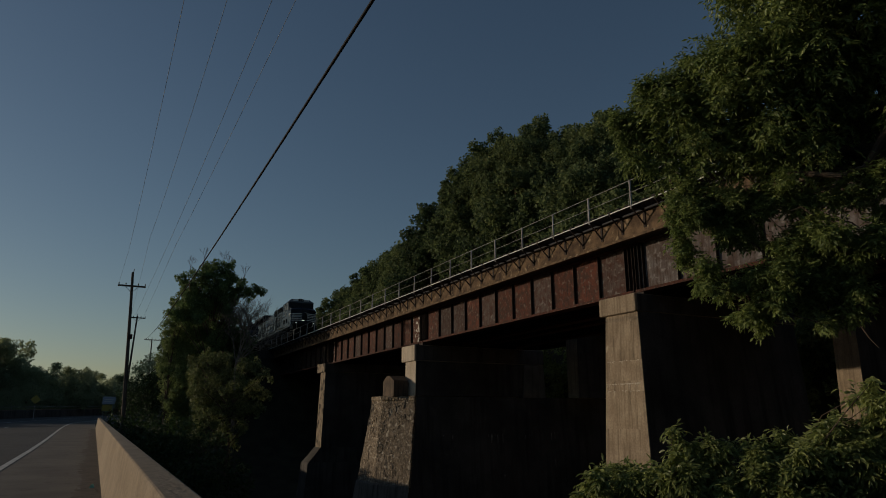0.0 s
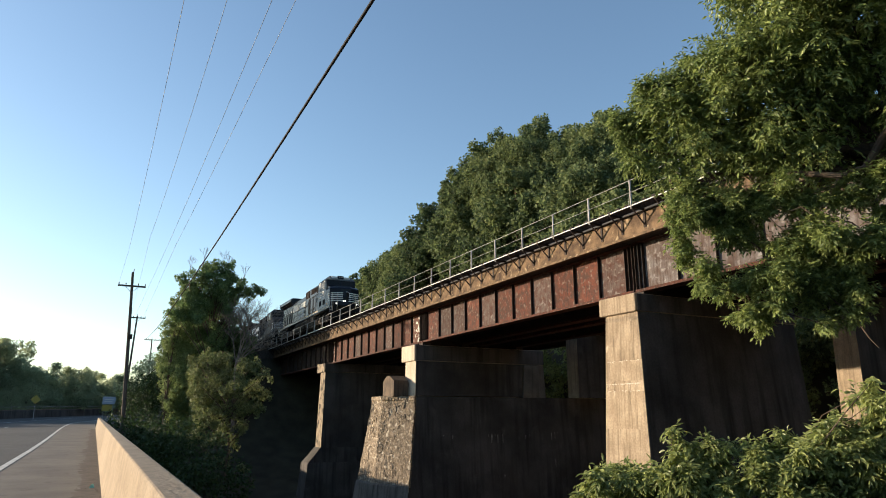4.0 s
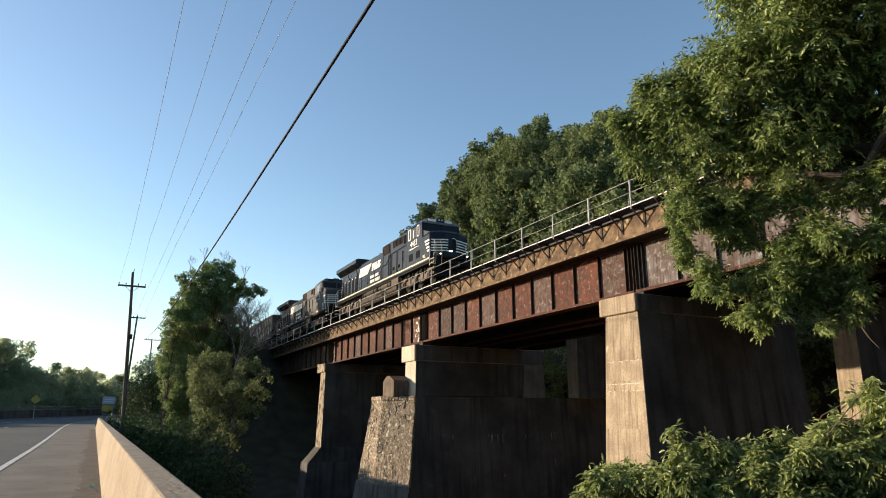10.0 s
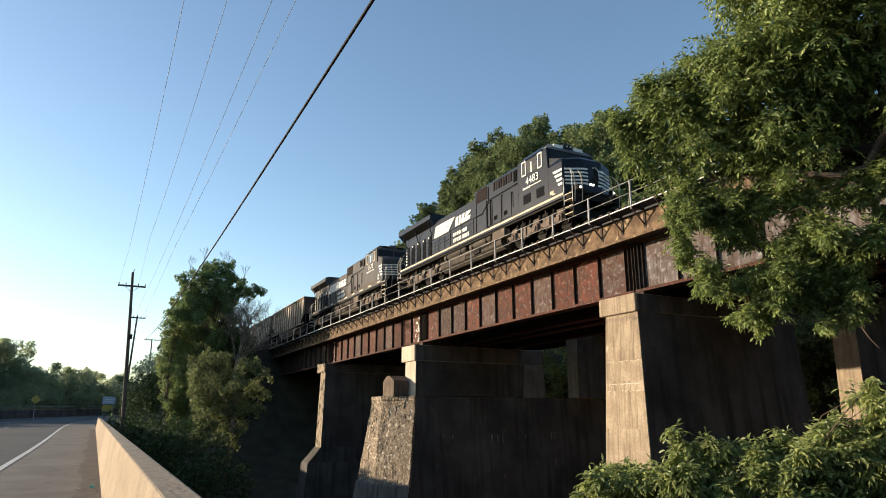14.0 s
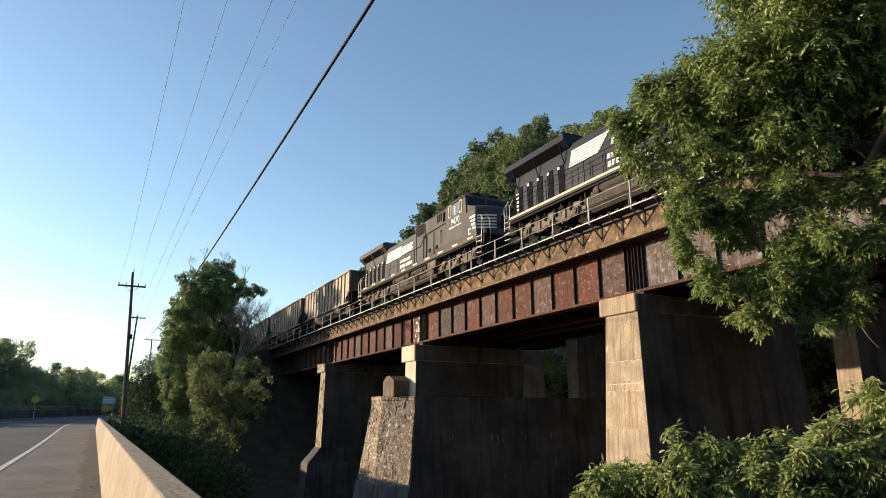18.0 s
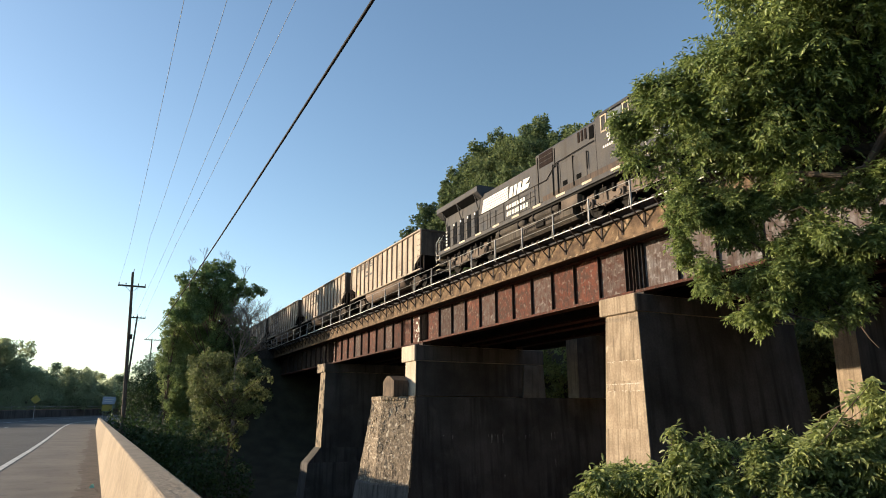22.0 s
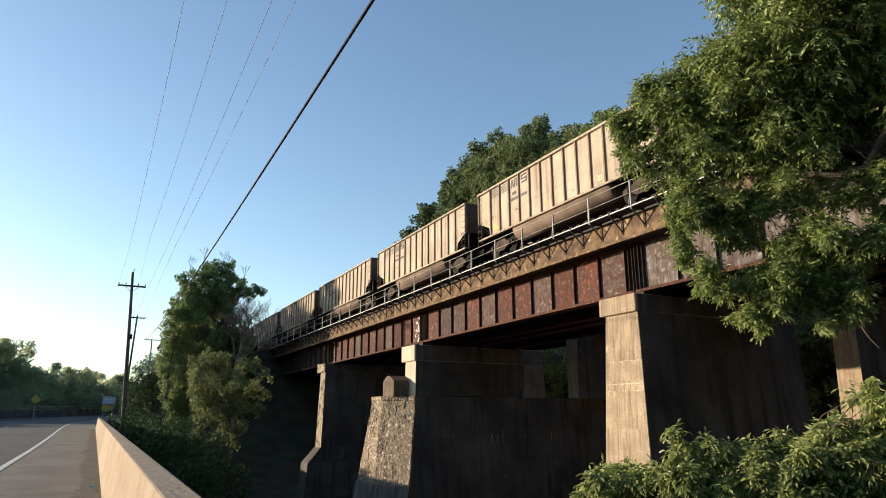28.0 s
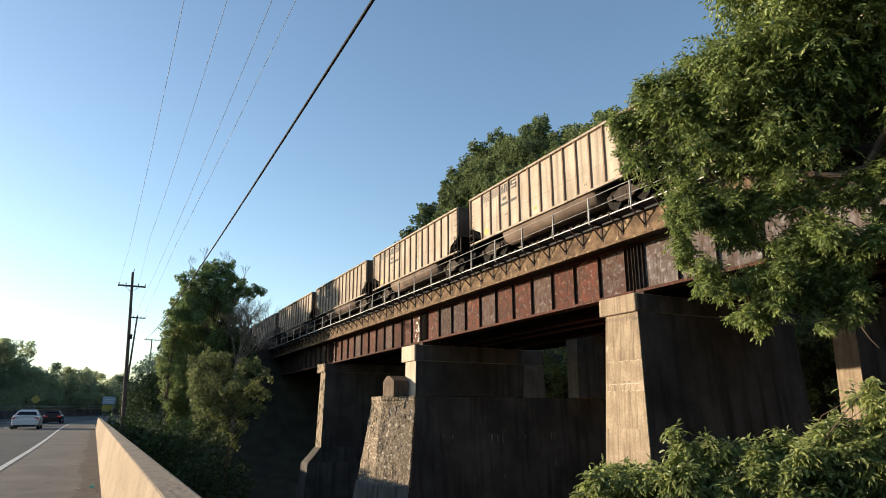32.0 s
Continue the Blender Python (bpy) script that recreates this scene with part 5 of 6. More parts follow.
            fr = part("window_frame", Solid().box(xa, xb, y0 - 0.06, y1 + 0.06, 3.58, 3.65).box(xa, xb, y0 - 0.06, y1 + 0.06, 4.36, 4.43).box(xa, xb, y0 - 0.06, y0, 3.65, 4.36).box(xa, xb, y1, y1 + 0.06, 3.65, 4.36), CREAM_SILL if dusty else WHITE, L, "pale cream window frame" if dusty else "white window frame")
            xa, xb = sorted((s * 1.522, s * 1.535))
            part("pane", Solid().box(xa, xb, y0, y1, 3.65, 4.36), GLASS, fr)
        part("side_window", Solid().box(*sorted((s * 1.528, s * 1.54)), 4.05, 5.02, 3.62, 4.38), PALE_GLASS if dusty else GLASS, L)
        part("window_post", Solid().box(*sorted((s * 1.53, s * 1.55)), 4.52, 4.62, 3.62, 4.2), WHITE, L)
        part("sunshade", Solid().loft([[(s * 1.52, 3.55, 4.50), (s * 1.52, 5.5, 4.50), (s * 1.52, 5.5, 4.53), (s * 1.52, 3.55, 4.53)], [(s * 1.62, 3.6, 4.44), (s * 1.62, 5.5, 4.44), (s * 1.62, 5.5, 4.47), (s * 1.62, 3.6, 4.47)]]), paint, L)
        xa, xb = sorted((s * 1.523, s * 1.535))
        if not dusty:
            part("side_vent", Solid().box(xa, xb, 3.52, 4.2, 1.98, 2.5), VENT_DARK, L)
            part("side_vent", Solid().box(xa, xb, 4.72, 5.4, 1.98, 2.5), VENT_DARK, L)
            part("side_label", Solid().box(xa, xb, 2.75, 3.05, 1.80, 1.98).box(xa, xb, 2.62, 2.9, 1.74, 1.80), CREAM_SILL, L)
        else:
            part("side_label", Solid().box(xa, xb, 2.78, 2.86, 1.82, 2.22).box(xa, xb, 2.6, 2.78, 2.12, 2.22).box(xa, xb, 2.6, 2.78, 1.82, 1.92), WHITE, L)
        part("numberboard", Solid().box(*sorted((s * 0.35, s * 0.95)), 3.30, 3.46, 4.66, 4.86), UNDER_DARK if dusty else WHITE, L)
    part("headlamp_housing", Solid().cbox(-0.3, 0.3, 3.28, 3.6, 4.68, 4.98, 0.03), paint, L)
    if not dusty:
        part("headlamp", Solid().rod((-0.12, 3.24, 4.84), (-0.12, 3.29, 4.84), 0.06, 12).rod((0.12, 3.24, 4.84), (0.12, 3.29, 4.84), 0.06, 12), CREAM_SILL, L, "pale headlamp lenses")
        for s in (-1, 1):
            part("ditch_light", Solid().rod((s * 1.05, 1.22, 1.76), (s * 1.05, 1.26, 1.76), 0.065, 12), LIGHT, L, "lit ditch light")
        part("nose_lamp", Solid().rod((-0.22, 1.44, 2.08), (-0.22, 1.50, 2.08), 0.06, 12).rod((-0.06, 1.44, 2.08), (-0.06, 1.50, 2.08), 0.06, 12), LIGHT, L, "lit lamp")
    for s in (-1, 1):
        part("lamp_bracket", Solid().cbox(s * 1.05 - 0.14, s * 1.05 + 0.14, 1.27, 1.5, 1.62, 1.92, 0.02), UNDER_DARK, L)
    # equipment box behind cab and hood
    part("blower_hood", Solid().loft([cab_ring(5.87, 1.66, 4.72, 1.50, 0.38), cab_ring(10.62, 1.66, 4.68, 1.50, 0.34)]), paint, L)
    part("engine_hood", Solid().loft([cab_ring(10.63, 1.66, 4.42, 1.18, 0.3), cab_ring(17.0, 1.66, 4.42, 1.18, 0.3)]), paint, L)
    part("radiator_hood", Solid().loft([cab_ring(17.01, 1.66, 4.0, 1.18, 0.05), cab_ring(21.45, 1.66, 4.0, 1.18, 0.05)]), paint, L)
    part("radiator_wing", Solid().along_y([(-1.18, 3.95), (1.18, 3.95), (1.60, 4.32), (1.60, 4.64), (1.35, 4.74), (-1.35, 4.74), (-1.60, 4.64), (-1.60, 4.32)], 16.6, 22.0), paint, L, "overhanging radiator wing")
    for s in (-1, 1):
        for y0, y1 in ((17.2, 19.2), (19.4, 21.3)):
            part("radiator_screen", Solid().loft([[(s * (1.20 + d), y0, 3.955 - d), (s * (1.20 + d), y1, 3.955 - d), (s * (1.58 + d), y1, 4.29 - d), (s * (1.58 + d), y0, 4.29 - d)] for d in (0.0, 0.018)]), GRILLE, L, "dark radiator screen")
        for k in range(9):
            y0 = 17.15 + k * 0.46
            xa, xb = sorted((s * 1.18, s * 1.21))
            part("hood_door", Solid().cbox(xa, xb, y0, y0 + 0.40, 1.75, 3.3, 0.008), paint if k % 2 else VENT_DARK, L)
        xa, xb = sorted((s * 1.18, s * 1.206))
        for k in range(7):
            y0 = 10.75 + k * 0.89
            part("hood_door", Solid().cbox(xa, xb, y0, y0 + 0.86, 1.72, 2.75, 0.008), paint, L)
        xa, xb = sorted((s * 1.50, s * 1.525))
        part("intake_grille", Solid().box(xa, xb, 9.15, 10.3, 3.55, 4.3), VENT, L, "brown air intake screen")
        for k in range(2):
            part("grille_bar", Solid().box(*sorted((s * 1.52, s * 1.533)), 9.17, 10.28, 3.80 + k * 0.25, 3.815 + k * 0.25), paint, L)
        for y, za, zb in ((7.55, 1.7, 3.25), (8.75, 1.7, 3.3), (9.15, 1.7, 3.35), (6.5, 2.2, 3.1)):
            part("grab_bar", Solid().rod((s * 1.56, y, za), (s * 1.56, y, zb), 0.028, 6).box(*sorted((s * 1.505, s * 1.57)), y - 0.02, y + 0.02, zb - 0.04, zb), UNDER_DARK, L)
        for y in (5.86, 9.0, 10.45):
            part("panel_seam", Solid().box(*sorted((s * 1.50, s * 1.522)), y - 0.02, y + 0.02, 1.7, 4.2), GRILLE, L)
        for y in (7.0, 8.05):
            part("small_vent", Solid().box(*sorted((s * 1.526, s * 1.534)), y, y + 0.36, 1.95, 2.2), GRILLE, L)
        for y in (17.1, 19.3, 21.3):
            part("wing_strut", Solid().rod((s * 1.2, y, 3.3), (s * 1.56, y, 4.36), 0.035, 6), paint, L)
        if dusty:
            part("stained_skirt", Solid().box(*sorted((s * 1.50, s * 1.5285)), 3.6, 10.1, 1.5, 1.92), GRIME, L, "rust-stained lower cab side")
        part("intake_grille", Solid().box(xa, xb, 5.98, 6.3, 3.6, 4.25), GRILLE, L)
        for y0 in (6.6, 7.6, 8.6):
            part("cabinet_door", Solid().cbox(xa, xb, y0, y0 + 0.9, 1.75, 3.15, 0.008), paint, L)
        # stylised white road emblem as plain shapes: slanted bars, two block shapes, two bars below
        xe = s * 1.212
        def patch(pts, name="emblem"):
            part(name, Solid().loft([[(xe, y, z) for y, z in pts], [(xe - s * 0.012, y, z) for y, z in pts]]), WHITE, L)
        y0 = 13.75
        for k in range(6):               # bars that taper and lean towards the front
            z = 2.90 + k * 0.145
            front = y0 + 0.9 - 0.16 * k if not dusty else y0 + 0.1
            patch([(front, z), (y0 + 3.02 - 0.05 * k, z), (y0 + 2.98 - 0.05 * k, z + 0.11), (front - 0.12, z + 0.11)])
        for b, wd in ((0.05, 0.34), (0.5, 0.26), (0.86, 0.34)):
            patch([(y0 - b, 3.0), (y0 - b - wd, 3.0), (y0 - b - wd - 0.14, 3.62), (y0 - b - 0.14, 3.62)])
        patch([(y0 - 1.3, 3.0), (y0 - 1.95, 3.04), (y0 - 2.1, 3.28), (y0 - 1.62, 3.30), (y0 - 1.95, 3.42), (y0 - 2.16, 3.60), (y0 - 1.5, 3.63), (y0 - 1.42, 3.36)])
        for k in range(3 if dusty else 8):
            part("louvre", Solid().box(*sorted((s * 1.502, s * 1.53)), 6.5 + k * 0.255, 6.63 + k * 0.255, 3.75, 4.28), VENT, L)
        for y in (10.8, 12.4, 15.9, 17.5, 18.4, 19.3, 20.2):
            part("warning_label", Solid().box(*sorted((s * 1.206, s * 1.216)), y, y + 0.14, 3.12, 3.26), WHITE, L)
        for z, letters in ((2.36, 7), (1.98, 8)):
            for k in range(letters):
                a = y0 + 0.25 - k * 0.27
                patch([(a, z), (a - 0.2, z), (a - 0.23, z + 0.26), (a - 0.03, z + 0.26)], "name_block")
        for k in range(5):
            part("rear_stripe", Solid().box(*sorted((s * 1.182, s * 1.212)), 21.2, 21.42, 2.0 + k * 0.22, 2.1 + k * 0.22), WHITE, L)
        # tank, tubes and boxes under the frame
        a, b = sorted((s * 1.15, s * 1.5))
        for ya, yb, r in ((9.0, 11.6, 0.19), (12.0, 14.9, 0.21)):
            part("air_reservoir", Solid().loft([[(s * 1.28 + r * q * math.cos(w * math.pi / 6), y, 1.08 + r * q * math.sin(w * math.pi / 6)) for w in range(12)] for y, q in ((ya, 0.55), (ya + 0.1, 0.9), (ya + 0.22, 1.0), (yb - 0.22, 1.0), (yb - 0.1, 0.9), (yb, 0.55))]), TANK, L, smooth=True)
            for y in (ya + 0.5, yb - 0.5):
                part("reservoir_strap", Solid().box(*sorted((s * 1.05, s * (1.295 + r))), y - 0.03, y + 0.03, 1.06 - r, 1.27), UNDER_DARK, L)
        part("filler_box", Solid().cbox(*sorted((s * 1.40, s * 1.47)), 10.2, 10.9, 0.45, 0.85, 0.02), UNDER_DARK, L)
        part("drain_pipe", Solid().path([(s * 1.46, 8.9, 1.25), (s * 1.47, 8.95, 0.7), (s * 1.47, 11.9, 0.62), (s * 1.47, 12.0, 0.3)], 0.025, 6), UNDER_DARK, L)
        part("equipment_box", Solid().cbox(a, b, 7.4, 8.7, 0.75, 1.27, 0.03), UNDER, L)
        part("step_well", Solid().box(*sorted((s * 1.0, s * 1.5)), 1.3, 1.36, 0.3, 1.62).box(*sorted((s * 1.0, s * 1.5)), 1.95, 2.0, 0.3, 1.62), UNDER_DARK, L)
        for z in (0.45, 0.8, 1.15, 1.45):
            part("step", Solid().box(*sorted((s * 1.05, s * 1.52)), 1.37, 1.94, z, z + 0.04), CREAM_SILL, L)
            part("step", Solid().box(*sorted((s * 1.05, s * 1.52)), 21.75, 22.25, z, z + 0.04), CREAM_SILL, L)
        for y in (1.33, 1.98, 21.73, 22.27):
            part("grab_rail", Solid().rod((s * 1.5, y, 1.0), (s * 1.5, y, 2.35), 0.02, 6).rod((s * 1.5, y, 2.35), (s * 1.35, y + 0.25 * (1 if y < 5 else -1), 2.75), 0.02, 6), WHITE, L, "white grab rail")
        posts = [10.8 + 1.5 * k for k in range(8)]
        for y in posts:
            part("rail_stanchion", Solid().rod((s * 1.5, y, 1.6), (s * 1.5, y, 2.72), 0.024, 6), UNDER_DARK, L)
        part("hand_rail", Solid().rod((s * 1.56, 5.95, 3.42), (s * 1.56, 8.8, 3.34), 0.024, 6).rod((s * 1.56, 8.8, 3.34), (s * 1.54, 9.7, 2.72), 0.024, 6).rod((s * 1.54, 9.7, 2.72), (s * 1.5, 21.6, 2.72), 0.024, 6).rod((s * 1.5, 10.8, 2.2), (s * 1.5, 21.6, 2.2), 0.018, 6), UNDER_DARK, L)
    part("fuel_tank", Solid().along_y([(-1.05, 0.20), (1.05, 0.20), (1.38, 0.45), (1.40, 0.9), (1.1, 1.0), (1.1, 1.27), (-1.1, 1.27), (-1.1, 1.0), (-1.40, 0.9), (-1.38, 0.45)], 7.95, 15.4), TANK, L, "grimy fuel tank")
    part("snow_plow", Solid().loft([[(-1.45, 1.2, 0.18), (1.45, 1.2, 0.18), (1.45, 1.35, 0.18), (-1.45, 1.35, 0.18)], [(-1.45, 1.42, 0.95), (1.45, 1.42, 0.95), (1.45, 1.5, 0.95), (-1.45, 1.5, 0.95)]]), UNDER_DARK, L)
    for y0, y1 in ((0.05, 1.5), (21.9, 23.38)):
        part("coupler", Solid().cbox(-0.15, 0.15, y0, y1, 0.72, 1.0, 0.03).cbox(-0.22, 0.22, y0, y0 + 0.35 if y0 < 5 else y1, 0.68, 1.04, 0.03), UNDER_DARK, L)
    part("end_platform", Solid().box(-1.4, 1.4, 1.25, 1.6, 1.5, 1.62), UNDER_DARK, L)
    part("end_platform", Solid().box(-1.4, 1.4, 21.5, 22.3, 1.5, 1.63), UNDER_DARK, L)
    for s in (-1, 1):                    # bowed cream rails at the front steps, plain rails at the rear
        for x, lean in ((1.40, 0.42), (0.95, 0.36)):
            part("front_rail", Solid().path([(s * x, 1.30, 1.0), (s * x, 1.22, 1.75), (s * x, 1.30, 2.45), (s * (x - 0.08), 1.30 + lean, 2.86)], 0.024, 7), CREAM_SILL, L, "cream painted handrail")
        part("rear_rail", Solid().path([(s * 1.35, 22.26, 1.6), (s * 1.35, 22.26, 2.6), (s * 0.5, 22.26, 2.6), (s * 0.5, 22.26, 1.6)], 0.02), CREAM_SILL, L)
    part("chain_rail", Solid().path([(-0.9, 1.30, 2.35), (0.0, 1.28, 2.15), (0.9, 1.30, 2.35)], 0.012, 5), UNDER_DARK, L)
    part("horn", Solid().rod((0.3, 8.0, 4.83), (0.3, 8.5, 4.78), 0.1, 8, 0.04).box(0.25, 0.35, 8.3, 8.45, 4.6, 4.8), UNDER_DARK, L)
    part("exhaust_stack", Solid().cbox(-0.35, 0.35, 12.6, 13.8, 4.33, 4.62, 0.04), UNDER_DARK, L)
    part("roof_fan_box", Solid().cbox(-0.9, 0.9, 7.0, 9.6, 4.60, 4.72, 0.04), paint, L)
    lettering("road_number", number, 0.60, L, pose(-1.556, 4.52, 3.02, 90, 0, -90), WHITE)
    part("data_bar", Solid().box(-1.536, -1.528, 3.75, 4.7, 2.84, 2.89), WHITE, L)
    for k in range(5):
        part("data_bar", Solid().box(-1.536, -1.528, 4.75 + k * 0.14, 4.84 + k * 0.14, 2.80, 2.92), WHITE, L)
    loco_truck(L, 4.75)
    loco_truck(L, 18.35)
    return L


def stretch(L, k):
    """Lengthens a locomotive's parts along its line, wheels kept round."""
    for o in L.children_recursive:
        if o.data is LOCO_WHEEL or o.type != "MESH":
            o.location.y *= k
        else:
            o.data.transform(Matrix.Diagonal((1, k, 1, 1)))
    return L


locos = [locomotive("4483", LOCO_BLACK, False), locomotive("9470", LOCO_DUSTY, True)]
for L in locos:
    stretch(L, 1.02)
SPIN = [(w, r, tuple(w.location)) for w, r, p in SPIN]


def coal_car_parts():
    c = thing("coal_car", "dusty tan steel coal gondola with upright side ribs", "freight car", group="coal cars")
    y0, y1, W = 0.75, 15.62, 1.50
    def rib_at(k):
        """Ribs stand evenly but for two wider end bays."""
        step = (y1 - y0 - 0.12) / 14.7
        return y0 + 0.06 + step * (0.0 if k == 0 else 14.7 if k == 14 else k + 0.35)
    for s in (-1, 1):
        x = s * W
        xa, xb = sorted((x, x - s * 0.03))
        # side sheet; the end bays are cut away below for the ladders
        side = part("car_side", Solid().along_x([(y0, 3.95), (y0, 2.12), (y0 + 0.12, 2.12), (y0 + 1.15, 1.65), (y0 + 1.3, 1.15), (y1 - 1.3, 1.15), (y1 - 1.15, 1.65), (y1 - 0.12, 2.12), (y1, 2.12), (y1, 3.95)], xa, xb), COAL_CAR, c)
        ra, rb = sorted((x + s * 0.002, x + s * 0.085))
        n = 15
        for k in range(n):
            y = rib_at(k)
            zb = 1.155 if 1 <= k <= n - 2 else 2.14
            part("side_rib", Solid().along_y([(ra, zb), (rb, zb), (rb, 3.90), (ra, 3.90)], y - 0.042, y + 0.042), CAR_RIB, side)
        part("top_chord", Solid().cbox(*sorted((x - s * 0.05, x + s * 0.13)), y0, y1, 3.90, 4.02, 0.015), COAL_CAR, c)
        part("side_sill", Solid().cbox(*sorted((x - s * 0.06, x + s * 0.08)), y0, y1, 1.04, 1.15, 0.012), COAL_CAR, c)
        tub = []
        for k in range(9):
            a = math.pi * k / 8
            tub.append((s * 0.78 + 0.68 * math.cos(a), 1.10 - 0.74 * math.sin(a) ** 0.8))
        part("tub", Solid().loft([[(s * 0.78 + (u - s * 0.78) * f, y, 1.12 + (z - 1.12) * f) for u, z in tub] for y, f in ((4.15, 0.86), (4.3, 1.0), (12.05, 1.0), (12.2, 0.86))]), TUB, c, "rounded tan belly tub", smooth=True)
        # plain shapes for marks
        def mark(ya, yb, za, zb, mat):
            part("stencil", Solid().box(*sorted((x + s * 0.003, x + s * 0.008)), ya, yb, za, zb), mat, c)
        bay = lambda i, f=0.5: rib_at(14 - i) + (rib_at(13 - i) - rib_at(14 - i)) * f
        for i in (1, 2):
            for q in range(6):
                mark(bay(i, 0.92), bay(i, 0.12), 3.34 + q * 0.085, 3.38 + q * 0.085, CAR_GREY)
        def slab(ya, yb, lean, za, zb):
            part("stencil", Solid().loft([[(x + s * d, ya, za), (x + s * d, yb, za), (x + s * d, yb - lean, zb), (x + s * d, ya - lean, zb)] for d in (0.003, 0.008)]), CAR_GREY, c)
        for f in (0.14, 0.40, 0.66):     # two dark slanting emblem shapes near the top
            slab(bay(3, f), bay(3, f + 0.18), 0.10, 3.30, 3.80)
        for za, zb in ((3.30, 3.40), (3.50, 3.60), (3.70, 3.80)):
            slab(bay(4, 0.2), bay(4, 0.72), 0.04, za, zb)
        slab(bay(4, 0.62), bay(4, 0.76), 0.03, 3.30, 3.58)
        slab(bay(4, 0.16), bay(4, 0.3), 0.03, 3.52, 3.80)
        mark(bay(3, 0.7), bay(3, 0.3), 2.88, 3.06, CAR_GREY)
        mark(bay(3, 0.9), bay(3, 0.15), 2.56, 2.72, CAR_GREY)
        mark(bay(4, 0.75), bay(4, 0.15), 2.56, 2.72, CAR_GREY)
        mark(bay(3, 0.9), bay(3, 0.5), 1.95, 2.0, CAR_GREY)
        mark(bay(6, 0.6), bay(6, 0.35), 1.45, 1.62, YELLOW)
        mark(bay(10, 0.72), bay(10, 0.4), 1.38, 1.64, CREAM_SILL)
        mark(bay(10, 0.66), bay(10, 0.58), 1.44, 1.58, CAR_GREY)
        mark(bay(10, 0.53), bay(10, 0.46), 1.44, 1.58, CAR_GREY)
        mark(bay(1, 0.7), bay(1, 0.2), 1.35, 1.7, YELLOW)
        rivets = Solid()
        for q in range(87):
            rivets.box(*sorted((x + s * 0.002, x + s * 0.012)), y0 + 0.2 + q * 0.166, y0 + 0.235 + q * 0.166, 2.08, 2.115)
        tagged(part("rivet_row", rivets, CAR_RIB, c), kind="stuff")
        for yy in (y0 + 0.04, y1 - 0.44):
            for k in range(7):
                part("ladder_rung", Solid().rod((s * (W + 0.12), yy, 1.25 + k * 0.4), (s * (W + 0.12), yy + 0.40, 1.25 + k * 0.4), 0.016, 5), UNDER, c)
            part("ladder_rail", Solid().rod((s * (W + 0.09), yy, 0.72), (s * (W + 0.09), yy, 2.2), 0.022, 5).rod((s * (W + 0.09), yy + 0.40, 0.72), (s * (W + 0.09), yy + 0.40, 2.2), 0.022, 5), UNDER, c)
        for yc in (2.5, 13.87):
            f = Solid().along_x([(yc + a, b) for a, b in ((-1.15, 0.62), (-0.7, 0.62), (-0.35, 0.86), (0.35, 0.86), (0.7, 0.62), (1.15, 0.62), (1.15, 0.42), (0.75, 0.42), (0.3, 0.2), (-0.3, 0.2), (-0.75, 0.42), (-1.15, 0.42))], *sorted((s * 0.93, s * 1.08)))
            tr = part("truck_side", f, CAR_TRUCK, c)
            part("bearing_cap", Solid().rod((s * 1.08, yc - 0.89, 0.48), (s * 1.16, yc - 0.89, 0.48), 0.13, 10), CAR_TRUCK, tr)
            part("bearing_cap", Solid().rod((s * 1.08, yc + 0.89, 0.48), (s * 1.16, yc + 0.89, 0.48), 0.13, 10), CAR_TRUCK, tr)
            part("truck_spring", Solid().rod((s * 1.0, yc - 0.12, 0.28), (s * 1.0, yc - 0.12, 0.6), 0.09, 8).rod((s * 1.0, yc + 0.12, 0.28), (s * 1.0, yc + 0.12, 0.6), 0.09, 8), UNDER_DARK, tr)
    for y, d in ((y0, 0.03), (y1 - 0.03, 0.03)):
        # end faces get the darker colour, as they turn away from the sun
        part("car_end", Solid().box(-W, W, y, y + d, 2.1, 3.95), CAR_END, c, "car end dark with coal dust and painted-in shade")
        part("end_chord", Solid().cbox(-W, W, y - 0.06, y + 0.09, 3.90, 4.02, 0.015), CAR_END, c)
    for ya, yb in ((y0 + 0.05, y0 + 1.4), (y1 - 1.4, y1 - 0.05)):
        near, far = (ya, yb) if ya < 5 else (yb, ya)
        part("end_slope", Solid().loft([[(-W + 0.05, near, 2.1), (W - 0.05, near, 2.1), (W - 0.05, near, 2.14), (-W + 0.05, near, 2.14)],
             [(-W + 0.05, far, 1.16), (W - 0.05, far, 1.16), (W - 0.05, far, 1.2), (-W + 0.05, far, 1.2)]]), UNDER_DARK, c)
        for x in (-1.3, 1.3):
            part("end_post", Solid().box(x - 0.05, x + 0.05, near - 0.03, near + 0.03, 1.0, 2.1), CAR_END, c)
    part("floor_plate", Solid().box(-W + 0.04, W - 0.04, y0 + 1.3, y1 - 1.3, 1.12, 1.16), UNDER_DARK, c)
    part("centre_sill", Solid().box(-0.35, 0.35, 0.6, 15.8, 0.72, 1.1), UNDER_DARK, c)
    part("coal_load", Solid().loft([[(-W + 0.04, y0 + 0.05, 2.6), (W - 0.04, y0 + 0.05, 2.6), (W - 0.04, y1 - 0.05, 2.6), (-W + 0.04, y1 - 0.05, 2.6)], [(-0.6, y0 + 1.5, 3.6), (0.6, y0 + 1.5, 3.6), (0.6, y1 - 1.5, 3.6), (-0.6, y1 - 1.5, 3.6)]]), COAL, c)
    for a, b in ((0.04, 0.7), (15.7, 16.38)):
        part("coupler", Solid().cbox(-0.15, 0.15, a, b, 0.74, 1.0, 0.03), UNDER_DARK, c)
